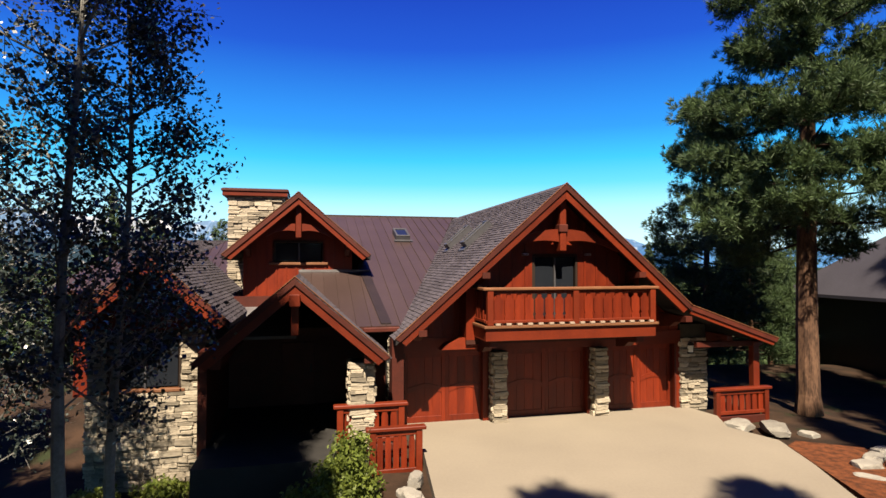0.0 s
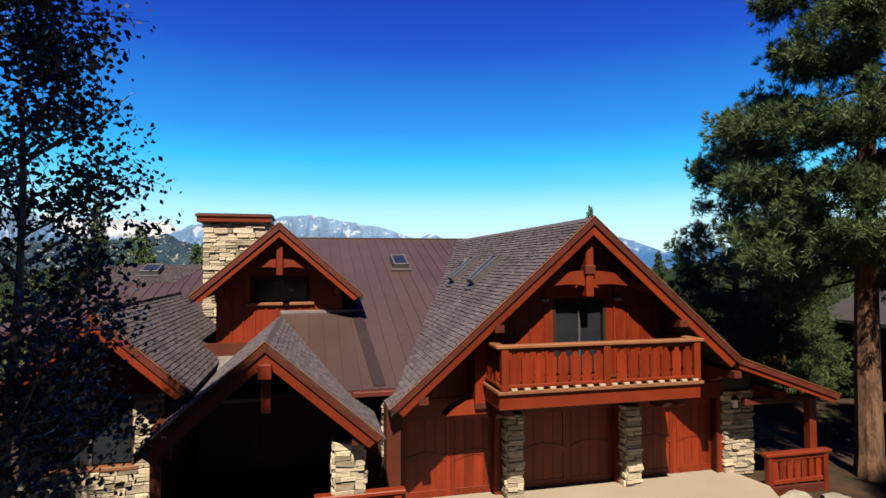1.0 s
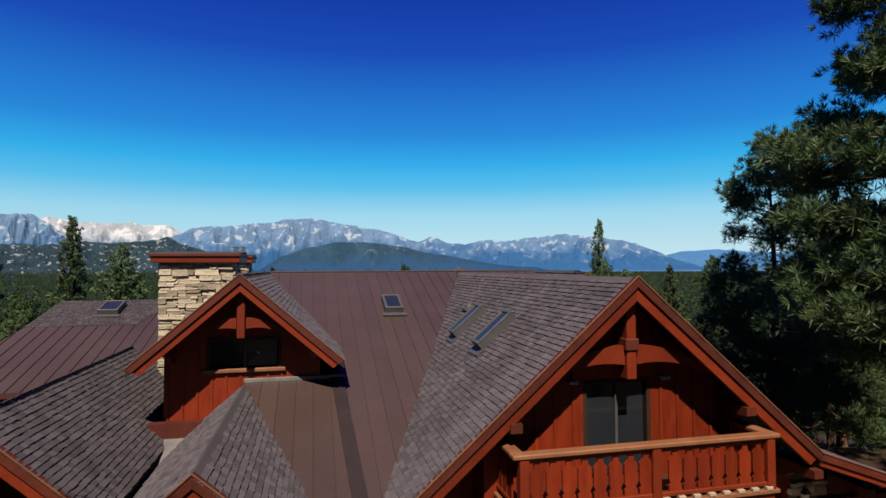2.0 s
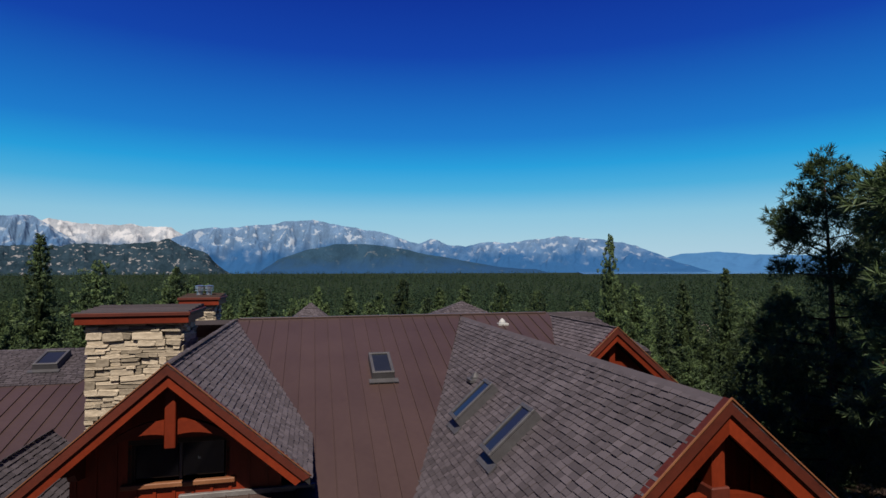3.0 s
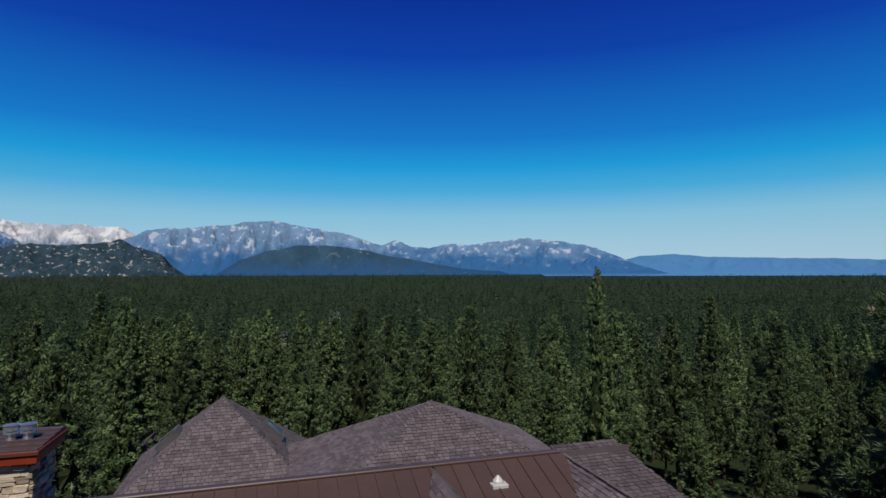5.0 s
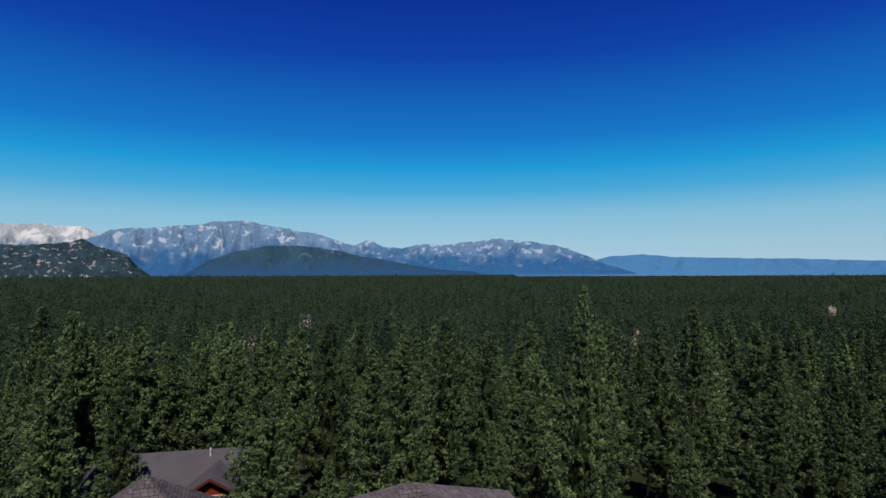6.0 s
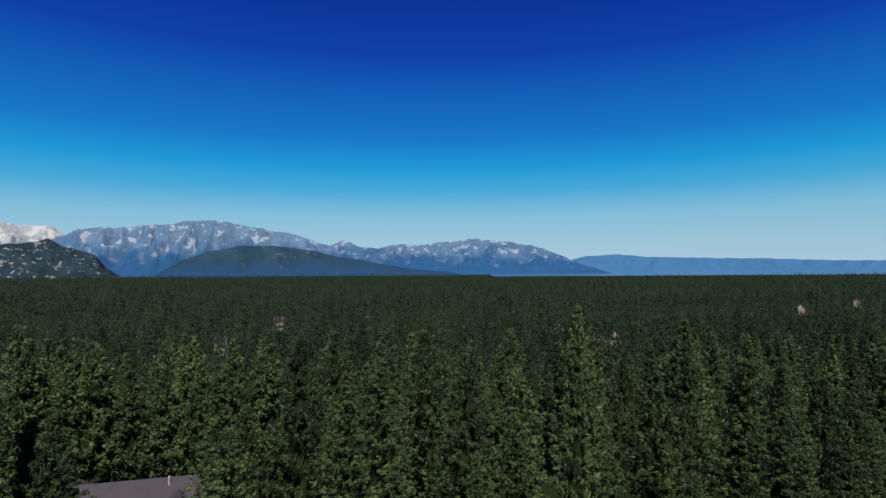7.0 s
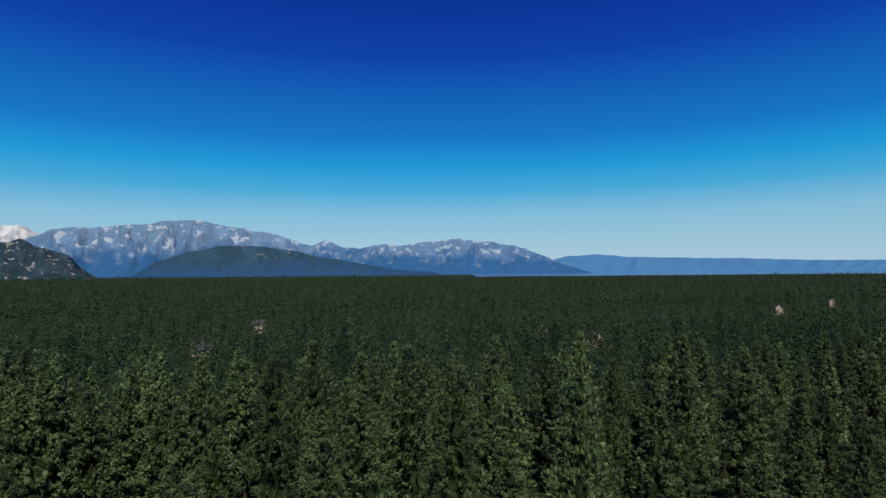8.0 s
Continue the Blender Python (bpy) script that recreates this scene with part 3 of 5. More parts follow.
# the high roof along the ridge: standing seam metal, and its hidden far side
RZ, RB, RP = 7.78, 30.65, 0.335
mz = lambda b: RZ - RP * (RB - b)
roof_plane("roof", [(-0.4, 17.2, mz(17.2)), (2.86, 17.2, mz(17.2)), (7.85, RB, RZ), (-0.4, RB, RZ)], cover="metal", label="brown standing seam metal roof")
roof_plane("roof", [(7.85, 24.0, mz(24)), (11.45, 24.0, mz(24)), (11.45, RB, RZ), (7.85, RB, RZ)], cover="metal", label="brown standing seam metal roof")
roof_plane("roof", [(11.45, 27.2, mz(27.2)), (13.9, 27.2, mz(27.2)), (13.5, 31.2, RZ - 0.05), (11.45, 31.2, RZ - 0.03)], label="grey shingled roof end")
slab("roof", [(-3.5, RB, RZ - 0.01), (13.6, RB, RZ - 0.01), (13.6, 38.5, 5.0), (-3.5, 38.5, 5.0)], 0.16, M["shingle"], "grey shingled roof towards the lake")
part("ridge_cap", box((-0.3, RB - 0.11, RZ - 0.02), (11.4, RB + 0.11, RZ + 0.05), 0.02), M["metalroof"], house)
gutter = bmesh.new()
add_box(gutter, (1.6, 17.05, mz(17.2) - 0.16), (2.9, 17.2, mz(17.2) - 0.02), 0.02)
part("gutter", gutter, M["darkwood"], house)
# dark stain here puts the porch shade into the wall colour
wall("wall", (1.9, 18.2, -1.5), (2.75, 18.5, 3.2), "darkwood")

# a dark strip of thin pans down the metal roof beside the dormer
M["valley"] = mat("dark strip metal", (0.011, 0.007, 0.008), 0.6, (0.022, 0.013, 0.013), 1.5, 12.0, 0.1)
for k in range(6):
    f0, f1 = k / 6, (k + 1) / 6
    e = [(1.86 + 0.3 * f, 2.2 + 0.28 * f, 22.6 - 5.3 * f) for f in (f0, f1)]
    bm = bmesh.new()
    add_prism(bm, [(e[0][0], e[0][2], mz(e[0][2]) + 0.03), (e[0][1], e[0][2], mz(e[0][2]) + 0.03), (e[1][1], e[1][2], mz(e[1][2]) + 0.03), (e[1][0], e[1][2], mz(e[1][2]) + 0.03)], (0, 0, 0.03))
    part("valley_pan", bm, M["valley"], house)

# gable towards the wood
gable("roof", 11.5, 7.66, 0.87, 0.87, 9.2, 13.8, 25.45, RB, label="small shingled gable")
bargeboards(11.5, 7.68, ((-1, 9.2, 5.66), (1, 13.8, 5.66)), 25.35, 0.3)
arch_tie(11.5, 6.25, 1.0, 0.35, 0.26, 25.7)
part("king_post", box((11.4, 25.65, 6.1), (11.6, 25.85, 7.3), 0.015), M["trim"], house)
part("wall", prism([(9.6, 26.3, 4.5), (13.4, 26.3, 4.5), (13.4, 26.3, 5.8), (11.5, 26.3, 7.45), (9.6, 26.3, 5.8)], (0, 0.3, 0)), M["wood"], house)

# dormer over the entry
DA, DZ, DP = -0.4, 7.74, 0.865
gable("roof", DA, DZ, DP, DP, -3.0, 2.2, 21.0, 30.6, label="shingled dormer roof")
bargeboards(DA, DZ + 0.02, ((-1, -3.0, DZ - DP * 2.6), (1, 2.2, DZ - DP * 2.6)), 20.9, 0.3)
arch_tie(DA, 6.25, 1.15, 0.42, 0.28, 21.2, 0.14)
part("king_post", box((DA - 0.1, 21.12, 6.15), (DA + 0.1, 21.34, 7.4), 0.015), M["trim"], house)
dz = lambda a: DZ - 0.2 - DP * abs(a - DA)
part("wall", prism([(-2.4, 22.0, 3.4), (-1.3, 22.0, 3.4), (-1.3, 22.0, dz(-1.3)), (-2.4, 22.0, dz(-2.4))], (0, 0.25, 0)), M["wood"], house)
part("wall", prism([(0.5, 22.0, 3.4), (1.6, 22.0, 3.4), (1.6, 22.0, dz(1.6)), (0.5, 22.0, dz(0.5))], (0, 0.25, 0)), M["wood"], house)
part("wall", box((-1.3, 22.0, 3.4), (0.5, 22.25, 5.25)), M["wood"], house)
part("wall", prism([(-1.3, 22.0, 6.05), (0.5, 22.0, 6.05), (0.5, 22.0, dz(0.5)), (DA, 22.0, dz(DA)), (-1.3, 22.0, dz(-1.3))], (0, 0.25, 0)), M["wood"], house)
for p in np.arange(-2.3, 1.6, 0.36):
    top = 5.2 if -1.4 < p < 0.6 else dz(p) - 0.02
    part("batten", box((p - 0.03, 21.97, 3.5), (p + 0.03, 22.01, top)), M["wood"], house)
part("wall", box((-2.4, 22.25, 3.0), (-2.2, 30.0, 5.5)), M["wood"], house)
part("wall", box((1.4, 22.25, 4.0), (1.6, 26.0, 5.6)), M["wood"], house)
glazed_door(-1.28, 0.48, 22.05, 5.25, 6.0, 2, "window", True)
for a in (-2.2, 1.4):
    bracket(a, 21.75, DZ - DP * abs(a - DA) - 0.25, 0.55, 0.16)
part("flashing", box((-0.4, 21.9, mz(22) - 0.02), (2.3, 22.0, mz(22) + 0.09), 0.01), M["flashing"], house)

# entry porch
EA, EZ, EP = -0.37, 4.8, 0.86
gable("roof", EA, EZ, EP, EP, -2.85, 2.12, 15.2, 22.0, label="shingled entry porch roof")
bargeboards(EA, EZ + 0.02, ((-1, -2.85, EZ - EP * 2.48), (1, 2.12, EZ - EP * 2.49)), 15.1, 0.34)
part("ridge_beam", box((EA - 0.14, 14.95, EZ - 0.72), (EA + 0.14, 21.9, EZ - 0.4), 0.02), M["trim"], house)
part("pendant_post", box((EA - 0.1, 15.3, 3.3), (EA + 0.1, 15.5, 4.2), 0.015), M["trim"], house)
for s in (-1, 1):
    part("plate_beam", box((EA + s * 1.95 - 0.13, 15.2, 2.5), (EA + s * 1.95 + 0.13, 21.5, 2.78), 0.02), M["darkwood"], house)
# darkwood on the porch walls paints the shade of the recess
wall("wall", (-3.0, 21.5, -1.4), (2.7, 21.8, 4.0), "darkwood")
entry_door = part("entry_door", box((-0.95, 21.42, 0.0), (0.2, 21.5, 2.3), 0.01), M["darkwood"], house, "dark wooden entry door deep in the porch")
part("handle", box((0.05, 21.36, 1.2), (0.1, 21.42, 1.5), 0.01), M["black"], entry_door)
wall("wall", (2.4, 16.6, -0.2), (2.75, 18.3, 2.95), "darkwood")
slab("porch_floor", [(-2.9, 15.3, 0.0), (2.6, 15.3, 0.0), (2.6, 21.5, 0.0), (-2.9, 21.5, 0.0)], 1.5, M["shadefloor"], "porch floor with shade put in its dark colour")
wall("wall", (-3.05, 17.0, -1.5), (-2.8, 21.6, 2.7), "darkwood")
part("cricket", prism([(-3.1, 18.6, 2.9), (-0.4, 18.6, 2.9), (-0.4, 22.0, 3.75), (-3.1, 22.0, 3.75)], (0, 0, -0.1)), M["flashing"], house, "grey metal valley between the roofs")

# bedroom wing on the other side of the entry
LA, LZ, LP = -4.3, 5.4, 0.9
gable("roof", LA, LZ, LP, LP, -6.75, -2.2, 17.0, 26.0, label="shingled gable over the stone wing")
bargeboards(LA, LZ + 0.02, ((-1, -6.75, LZ - LP * 2.45), (1, -2.2, LZ - LP * 2.1)), 16.9, 0.32)
part("wall", prism([(-6.2, 18.35, 3.2), (-3.05, 18.35, 3.2), (-3.05, 18.35, 4.0), (LA, 18.35, 5.15), (-6.2, 18.35, 3.5)], (0, 0.3, 0)), M["wood"], house)
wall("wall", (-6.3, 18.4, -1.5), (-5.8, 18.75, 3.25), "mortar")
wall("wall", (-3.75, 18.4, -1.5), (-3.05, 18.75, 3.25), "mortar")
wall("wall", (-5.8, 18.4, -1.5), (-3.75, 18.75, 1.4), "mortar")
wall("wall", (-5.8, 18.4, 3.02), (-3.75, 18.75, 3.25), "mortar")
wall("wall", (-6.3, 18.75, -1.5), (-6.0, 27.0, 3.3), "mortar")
glazed_door(-5.72, -3.83, 18.45, 1.46, 2.98, 2, "window", True)
bz = lambda b: 6.5 - 0.3 * (34.0 - b)
roof_plane("roof", [(-9.6, 31.2, bz(31.2)), (-5.6, 31.2, bz(31.2)), (-4.6, 34.0, 6.5), (-9.4, 34.0, 6.5)], label="shingled roof of the far wing")
roof_plane("roof", [(-10.6, 26.0, bz(26)), (-2.4, 26.0, bz(26)), (-2.4, 31.17, bz(31.17)), (-9.6, 31.17, bz(31.17))], cover="metal", label="brown standing seam metal roof")
roof_plane("roof", [(-5.6, 31.17, bz(31.17)), (-2.4, 31.17, bz(31.17)), (-2.4, 34.0, 6.5), (-4.6, 34.0, 6.5)], cover="metal", label="brown standing seam metal roof")
slab("roof", [(-9.4, 34.0, 6.49), (-2.4, 34.0, 6.49), (-2.4, 39.0, 4.6), (-9.4, 39.0, 4.6)], 0.16, M["shingle"])
wall("wall", (-9.6, 26.5, -4.0), (-2.4, 38.0, 4.1), "wood")
wall("wall", (-2.4, 30.3, -4.0), (14.5, 38.0, 5.0), "wood")


def pyramid(a, b, z, half_a, half_b, drop):
    c = [(a - half_a, b - half_b, z - drop), (a + half_a, b - half_b, z - drop), (a + half_a, b + half_b, z - drop), (a - half_a, b + half_b, z - drop)]
    for i in range(4):
        p, q = c[i], c[(i + 1) % 4]
        if i in (0, 1, 3):
            roof_plane("roof", [p, q, (a, b, z)], thick=0.12, label="grey shingled hip roof")
        else:
            slab("roof", [p, q, (a, b, z)], 0.12, M["shingle"])
    wall("wall", (a - half_a + 0.6, b - half_b + 0.6, -6.0), (a + half_a - 0.6, b + half_b - 0.6, z - drop + 0.1), "wood")


pyramid(2.16, 40.46, 7.76, 3.4, 3.4, 2.9)
pyramid(9.5, 36.6, 7.93, 5.0, 3.9, 2.3)


def skylight(origin, s, t, w, h, label="skylight with dark glass"):
    """A curb, frame and pane on a roof plane: s along the eave, t up the slope."""
    s, t = Vector(s).normalized(), Vector(t).normalized()
    n = s.cross(t)
    m = Matrix((s, t, n)).transposed().to_4x4()
    m.translation = origin
    k = part("skylight", box((0, 0, -0.05), (w, h, 0.2), 0.0, m), M["sash"], house, label)
    for lo, hi in (((0, 0, 0.2), (w, 0.09, 0.26)), ((0, h - 0.09, 0.2), (w, h, 0.26)), ((0, 0.09, 0.2), (0.09, h - 0.09, 0.26)), ((w - 0.09, 0.09, 0.2), (w, h - 0.09, 0.26))):
        part("frame", box(lo, hi, 0.01, m), M["sash"], k)
    part("pane", box((0.09, 0.09, 0.2), (w - 0.09, h - 0.09, 0.225), 0, m), M["glass"], k)
    part("apron", box((-0.1, -0.22, 0.02), (w + 0.1, 0.0, 0.05), 0, m), M["sash"], k)
    return k


skylight((3.95, 26.1, mz(26.1) + 0.03), (1, 0, 0), (0, 1, RP), 0.66, 1.3)
gl = Vector((1, 0, GP)).normalized()
for b in (23.0, 20.4):
    z = GZ - GP * (GA - 5.66)
    skylight((5.66, b, z + 0.03), (0, -1, 0), gl, 0.62, 1.25)
skylight((-7.4, 32.2, bz(32.2) + 0.03), (1, 0, 0), (0, 1, 0.3), 0.8, 1.2)
pl = Vector((3.4, 0, 2.9)).normalized()
skylight((0.01, 40.96, 7.76 - 2.9 * 2.15 / 3.4 + 0.04), (0, -1, 0), pl, 1.0, 0.9, "skylight with a pale frame")
skylight((4.31, 39.96, 7.76 - 2.9 * 2.15 / 3.4 + 0.04), (0, 1, 0), Vector((-3.4, 0, 2.9)).normalized(), 1.0, 0.9, "skylight with a pale frame")
for a, b, z in ((9.25, 29.75, mz(29.75)), (6.55, 24.2, GZ - GP * (GA - 6.55))):
    bm = bmesh.new()
    add_tube(bm, [(a, b, z - 0.1), (a, b, z + 0.08), (a, b, z + 0.2)], [0.15, 0.13, 0.03], 10)
    add_box(bm, (a - 0.2, b - 0.2, z - 0.06), (a + 0.2, b + 0.2, z + 0.03), 0.01)
    part("roof_vent", bm, M["white"] if a > 8 else M["sash"], house)


def chimney(a0, a1, b0, b1, z0, z1, cap, flues=()):
    body = part("chimney", box((a0 + 0.1, b0 + 0.1, z0), (a1 - 0.1, b1 - 0.1, z1)), M["mortar"], house, "ledge stone chimney with a wooden cap")
    STONES.append((body, (a0 + 0.1, b0 + 0.1, z0), (1, 0, 0), a1 - a0 - 0.2, z1 - z0, (0, -1, 0)))
    STONES.append((body, (a1 - 0.1, b0 + 0.1, z0), (0, 1, 0), b1 - b0 - 0.2, z1 - z0, (1, 0, 0)))
    o = 0.14
    part("cap_board", box((a0 - o, b0 - o, z1), (a1 + o, b1 + o, z1 + 0.2), 0.012), M["trim"], body)
    part("cap_lip", box((a0 - o - 0.05, b0 - o - 0.05, z1 + 0.2), (a1 + o + 0.05, b1 + o + 0.05, z1 + 0.3), 0.012), M["darkwood"], body)
    rows = 5
    for i in range(rows):
        b = b0 - o + (b1 - b0 + 2 * o) * i / rows
        part("cap_course", prism([(a0 - o, b, z1 + 0.31 + 0.02 * i + 0.02), (a0 - o, b + (b1 - b0 + 2 * o) / rows, z1 + 0.31 + 0.02 * i), (a0 - o, b + (b1 - b0 + 2 * o) / rows, z1 + 0.295), (a0 - o, b, z1 + 0.295)], (a1 - a0 + 2 * o, 0, 0)), M["shingle" if cap else "metalroof"], body)
    for a, b in flues:
        bm = bmesh.new()
        add_tube(bm, [(a, b, z1 + 0.3), (a, b, z1 + 0.52)], [0.11, 0.11], 12)
        add_tube(bm, [(a, b, z1 + 0.52), (a, b, z1 + 0.56)], [0.17, 0.17], 12)
        add_tube(bm, [(a, b, z1 + 0.60), (a, b, z1 + 0.72)], [0.17, 0.17], 12)
        add_tube(bm, [(a, b, z1 + 0.72), (a, b, z1 + 0.75)], [0.19, 0.05], 12)
        add_tube(bm, [(a, b, z1 + 0.5), (a, b, z1 + 0.72)], [0.09, 0.09], 10)
        part("flue", bm, M["steel"], body, "galvanised flue with a rain cap")


chimney(-3.52, -1.1, 25.62, 27.5, 3.6, 8.14, True)
chimney(-2.52, -1.38, 32.4, 34.0, 6.2, 8.2, False, ((-2.1, 33.2), (-1.75, 33.2)))

# stone on piers and walls
for a0, a1 in ((5.84, 6.38), (9.5, 10.04)):
    p = part("stone_pier", box((a0 + 0.06, WB - 0.3, -0.1), (a1 - 0.06, WB + 0.1, 2.32)), M["mortar"], house, "ledge stone pier between the garage doors")
    STONES.append((p, (a0 + 0.06, WB - 0.3, 0.0), (1, 0, 0), a1 - a0 - 0.12, 2.3, (0, -1, 0)))
    STONES.append((p, (a0 + 0.06, WB + 0.1, 0.0), (0, -1, 0), 0.4, 2.3, (-1, 0, 0)))
p = part("stone_wall", box((13.08, WB, -0.2), (14.15, WB + 0.4, 3.0)), M["mortar"], house, "ledge stone wall at the garage corner")
STONES.append((p, (13.08, WB, -0.1), (1, 0, 0), 1.07, 2.6, (0, -1, 0)))
for a0 in (1.08,):
    p = part("stone_pillar", box((a0 + 0.05, 15.6, -1.2), (a0 + 0.65, 16.2, 2.5)), M["mortar"], house, "ledge stone porch pillar")
    STONES.append((p, (a0 + 0.05, 15.6, -0.2), (1, 0, 0), 0.6, 2.7, (0, -1, 0)))
    STONES.append((p, (a0 + 0.05, 16.2, -0.2), (0, -1, 0), 0.6, 2.7, (-1, 0, 0)))
    STONES.append((p, (a0 + 0.65, 15.6, -0.2), (0, 1, 0), 0.6, 2.7, (1, 0, 0)))
p = part("stone_corner", box((2.38, 17.3, -0.2), (2.7, 17.8, 3.0)), M["mortar"], house)
STONES.append((p, (2.38, 17.3, 0.0), (1, 0, 0), 0.32, 2.95, (0, -1, 0)))
p = part("stone_wall", box((-6.3, 18.36, -1.6), (-3.05, 18.42, 1.38)), M["mortar"], house, "ledge stone wall below the window")
STONES.append((p, (-6.3, 18.36, -1.5), (1, 0, 0), 3.25, 2.86, (0, -1, 0)))
STONES.append((p, (-6.3, 18.4, 1.38), (1, 0, 0), 0.5, 1.85, (0, -1, 0)))
STONES.append((p, (-3.72, 18.4, 1.38), (1, 0, 0), 0.66, 1.85, (0, -1, 0)))

# wall lamp on the stone corner
lamp = part("wall_lamp", box((13.33, WB - 0.2, 1.95), (13.53, WB, 2.0), 0.01), M["black"], house, "black iron wall lantern with pale glass")
part("lantern_glass", box((13.36, WB - 0.18, 2.0), (13.5, WB - 0.04, 2.25), 0.01), M["lampglass"], lamp)
part("lantern_roof", prism([(13.31, WB - 0.22, 2.25), (13.55, WB - 0.22, 2.25), (13.43, WB - 0.22, 2.38)], (0, 0.2, 0)), M["black"], lamp)


def fence(a0, a1, b, z, tall, label, slats, cap_w=0.26, posts=2):
    f = tagged(empty("fence", M_HOUSE @ pose(a0, b, z)), label, "fence", "timber railings")
    L = a1 - a0
    for i in range(posts):
        x = (L - 0.17) * i / (posts - 1)
        part("post", box((x, -0.09, -0.5), (x + 0.17, 0.09, tall), 0.012), M["trim"], f)
    part("cap_rail", box((-0.1, -cap_w / 2, tall), (L + 0.1, cap_w / 2, tall + 0.1), 0.02), M["trim"], f)
    part("top_rail", box((0.1, -0.05, tall - 0.14), (L - 0.1, 0.05, tall), 0.01), M["trim"], f)
    part("bottom_rail", box((0.1, -0.05, 0.18), (L - 0.1, 0.05, 0.3), 0.01), M["trim"], f)
    part("skirt_board", box((0.1, -0.07, -0.25), (L - 0.1, 0.03, 0.12), 0.01), M["darkwood"], f)
    for i in range(slats):
        x = 0.17 + (L - 0.34) * (i + 0.5) / slats
        w = (L - 0.34) / slats * 0.36
        pts = [(x - w, 0.3), (x + w, 0.3), (x + w, 0.75 * tall), (x + w * 0.7, tall - 0.14), (x - w * 0.7, tall - 0.14), (x - w, 0.75 * tall)]
        part("slat", prism([(p, -0.025, q) for p, q in pts], (0, 0.05, 0)), M["wood"], f)
    return f


fence(13.6, 15.75, 16.7, -0.2, 1.0, "red-stained timber railing with flat slats by the side porch", 7)
fence(1.55, 2.95, 14.8, -0.5, 1.3, "red-stained timber railing of the entry walk", 5)
fence(0.75, 2.6, 15.6, 0.1, 1.15, "red-stained timber railing beside the porch", 6)

# ---- round the house ----
def boulder(x, y, z, sx, sy, sz, seed, label="pale granite boulder beside the driveway"):
    bm = bmesh.new()
    bmesh.ops.create_icosphere(bm, subdivisions=3, radius=0.5)
    for v in bm.verts:
        n = noise.fractal(v.co * 2.2 + Vector((seed, 0, 0)), 0.9, 2.0, 4)
        v.co *= 1 + 0.32 * n
        v.co = Vector([max(-0.36, min(0.36, c)) for c in v.co])
    bmesh.ops.transform(bm, matrix=pose(0, 0, 0, 0, 0, seed * 37) @ Matrix.Diagonal((sx * 1.3, sy * 1.3, sz * 1.3, 1)), verts=bm.verts)
    ob = mesh_ob("boulder", bm, M["rock"])
    ob.location = M_HOUSE @ Vector((x, y, z))
    return tagged(ob, label, "boulder", "boulders by the driveway")


rg = np.random.default_rng(4)
for i, (a, b, z, w, h) in enumerate(((13.75, 15.75, 0.0, 1.0, 0.5), (14.75, 15.35, -0.05, 1.3, 0.5), (15.6, 14.9, -0.2, 0.6, 0.4), (13.3, 11.0, 0.0, 0.75, 0.55), (13.95, 11.6, 0.05, 0.8, 0.6), (14.7, 12.0, 0.05, 0.85, 0.5), (13.0, 10.2, -0.05, 0.7, 0.5), (13.9, 10.7, 0.1, 0.6, 0.5), (14.6, 11.1, 0.15, 0.8, 0.5), (15.4, 12.3, 0.1, 0.7, 0.5), (12.7, 9.5, 0.0, 0.7, 0.45), (2.55, 13.6, 0.0, 0.6, 0.6), (2.3, 12.9, -0.1, 0.8, 0.6))):
    boulder(a, b, z - 0.1, w * 0.95, w * rg.uniform(0.45, 0.7), h * 0.6, i + 1)

# mulch bed along the driveway edge
bm = prism([M_HOUSE @ Vector((a, b, 0.02 - 0.03 * (a > 14))) for a, b in ((13.3, 13.4), (13.9, 13.7), (15.3, 12.8), (14.6, 10.2), (12.5, 8.6), (11.7, 9.2), (12.6, 11.6))], (0, 0, -0.4))
tagged(mesh_ob("mulch_bed", bm, M["mulch"]), "bed of red bark mulch by the driveway", "flower bed", kind="structure")


def shrub(a, b, z, tall, wide, leaves, seed, label):
    rng = np.random.default_rng(seed)
    ob = tagged(empty("bush", M_HOUSE @ pose(a, b, z)), label, "bush")
    stems = bmesh.new()
    pos = []
    for i in range(46):
        an, le = rng.uniform(0, math.tau), rng.uniform(0.1, 1.0) * wide
        top = np.array([math.cos(an) * le, math.sin(an) * le, tall * (1 - 0.45 * (le / wide) ** 2) * rng.uniform(0.55, 1.05)])
        mid = top * [0.35, 0.35, 0.6]
        add_tube(stems, [(0, 0, 0), tuple(mid), tuple(top)], [0.018, 0.012, 0.005], 4)
        m = leaves // 46
        u = rng.uniform(0.3, 1.05, (m, 1))
        c = mid * (1 - u) + top * u
        pos.append(c + rng.normal(0, 0.10, (m, 3)) * [1, 1, 0.9])
    part("stem", stems, M["bark"], ob)
    p = np.concatenate(pos)
    n = len(p)
    o = rng.normal(0, 0.5, (n, 3)) + [0, 0, -0.5]
    o /= np.linalg.norm(o, axis=1)[:, None]
    s = np.cross(o, rng.normal(0, 1, (n, 3)))
    s /= np.linalg.norm(s, axis=1)[:, None]
    zz = 0.13 * rng.uniform(0.6, 1.2, n)[:, None]
    v = np.stack([p, p + o * zz * 0.5 + s * zz * 0.26, p + o * zz, p + o * zz * 0.5 - s * zz * 0.26], axis=1).reshape(-1, 3)
    raw("foliage", v, np.arange(n * 4).reshape(-1, 4), M["bush"], ob)
    return ob


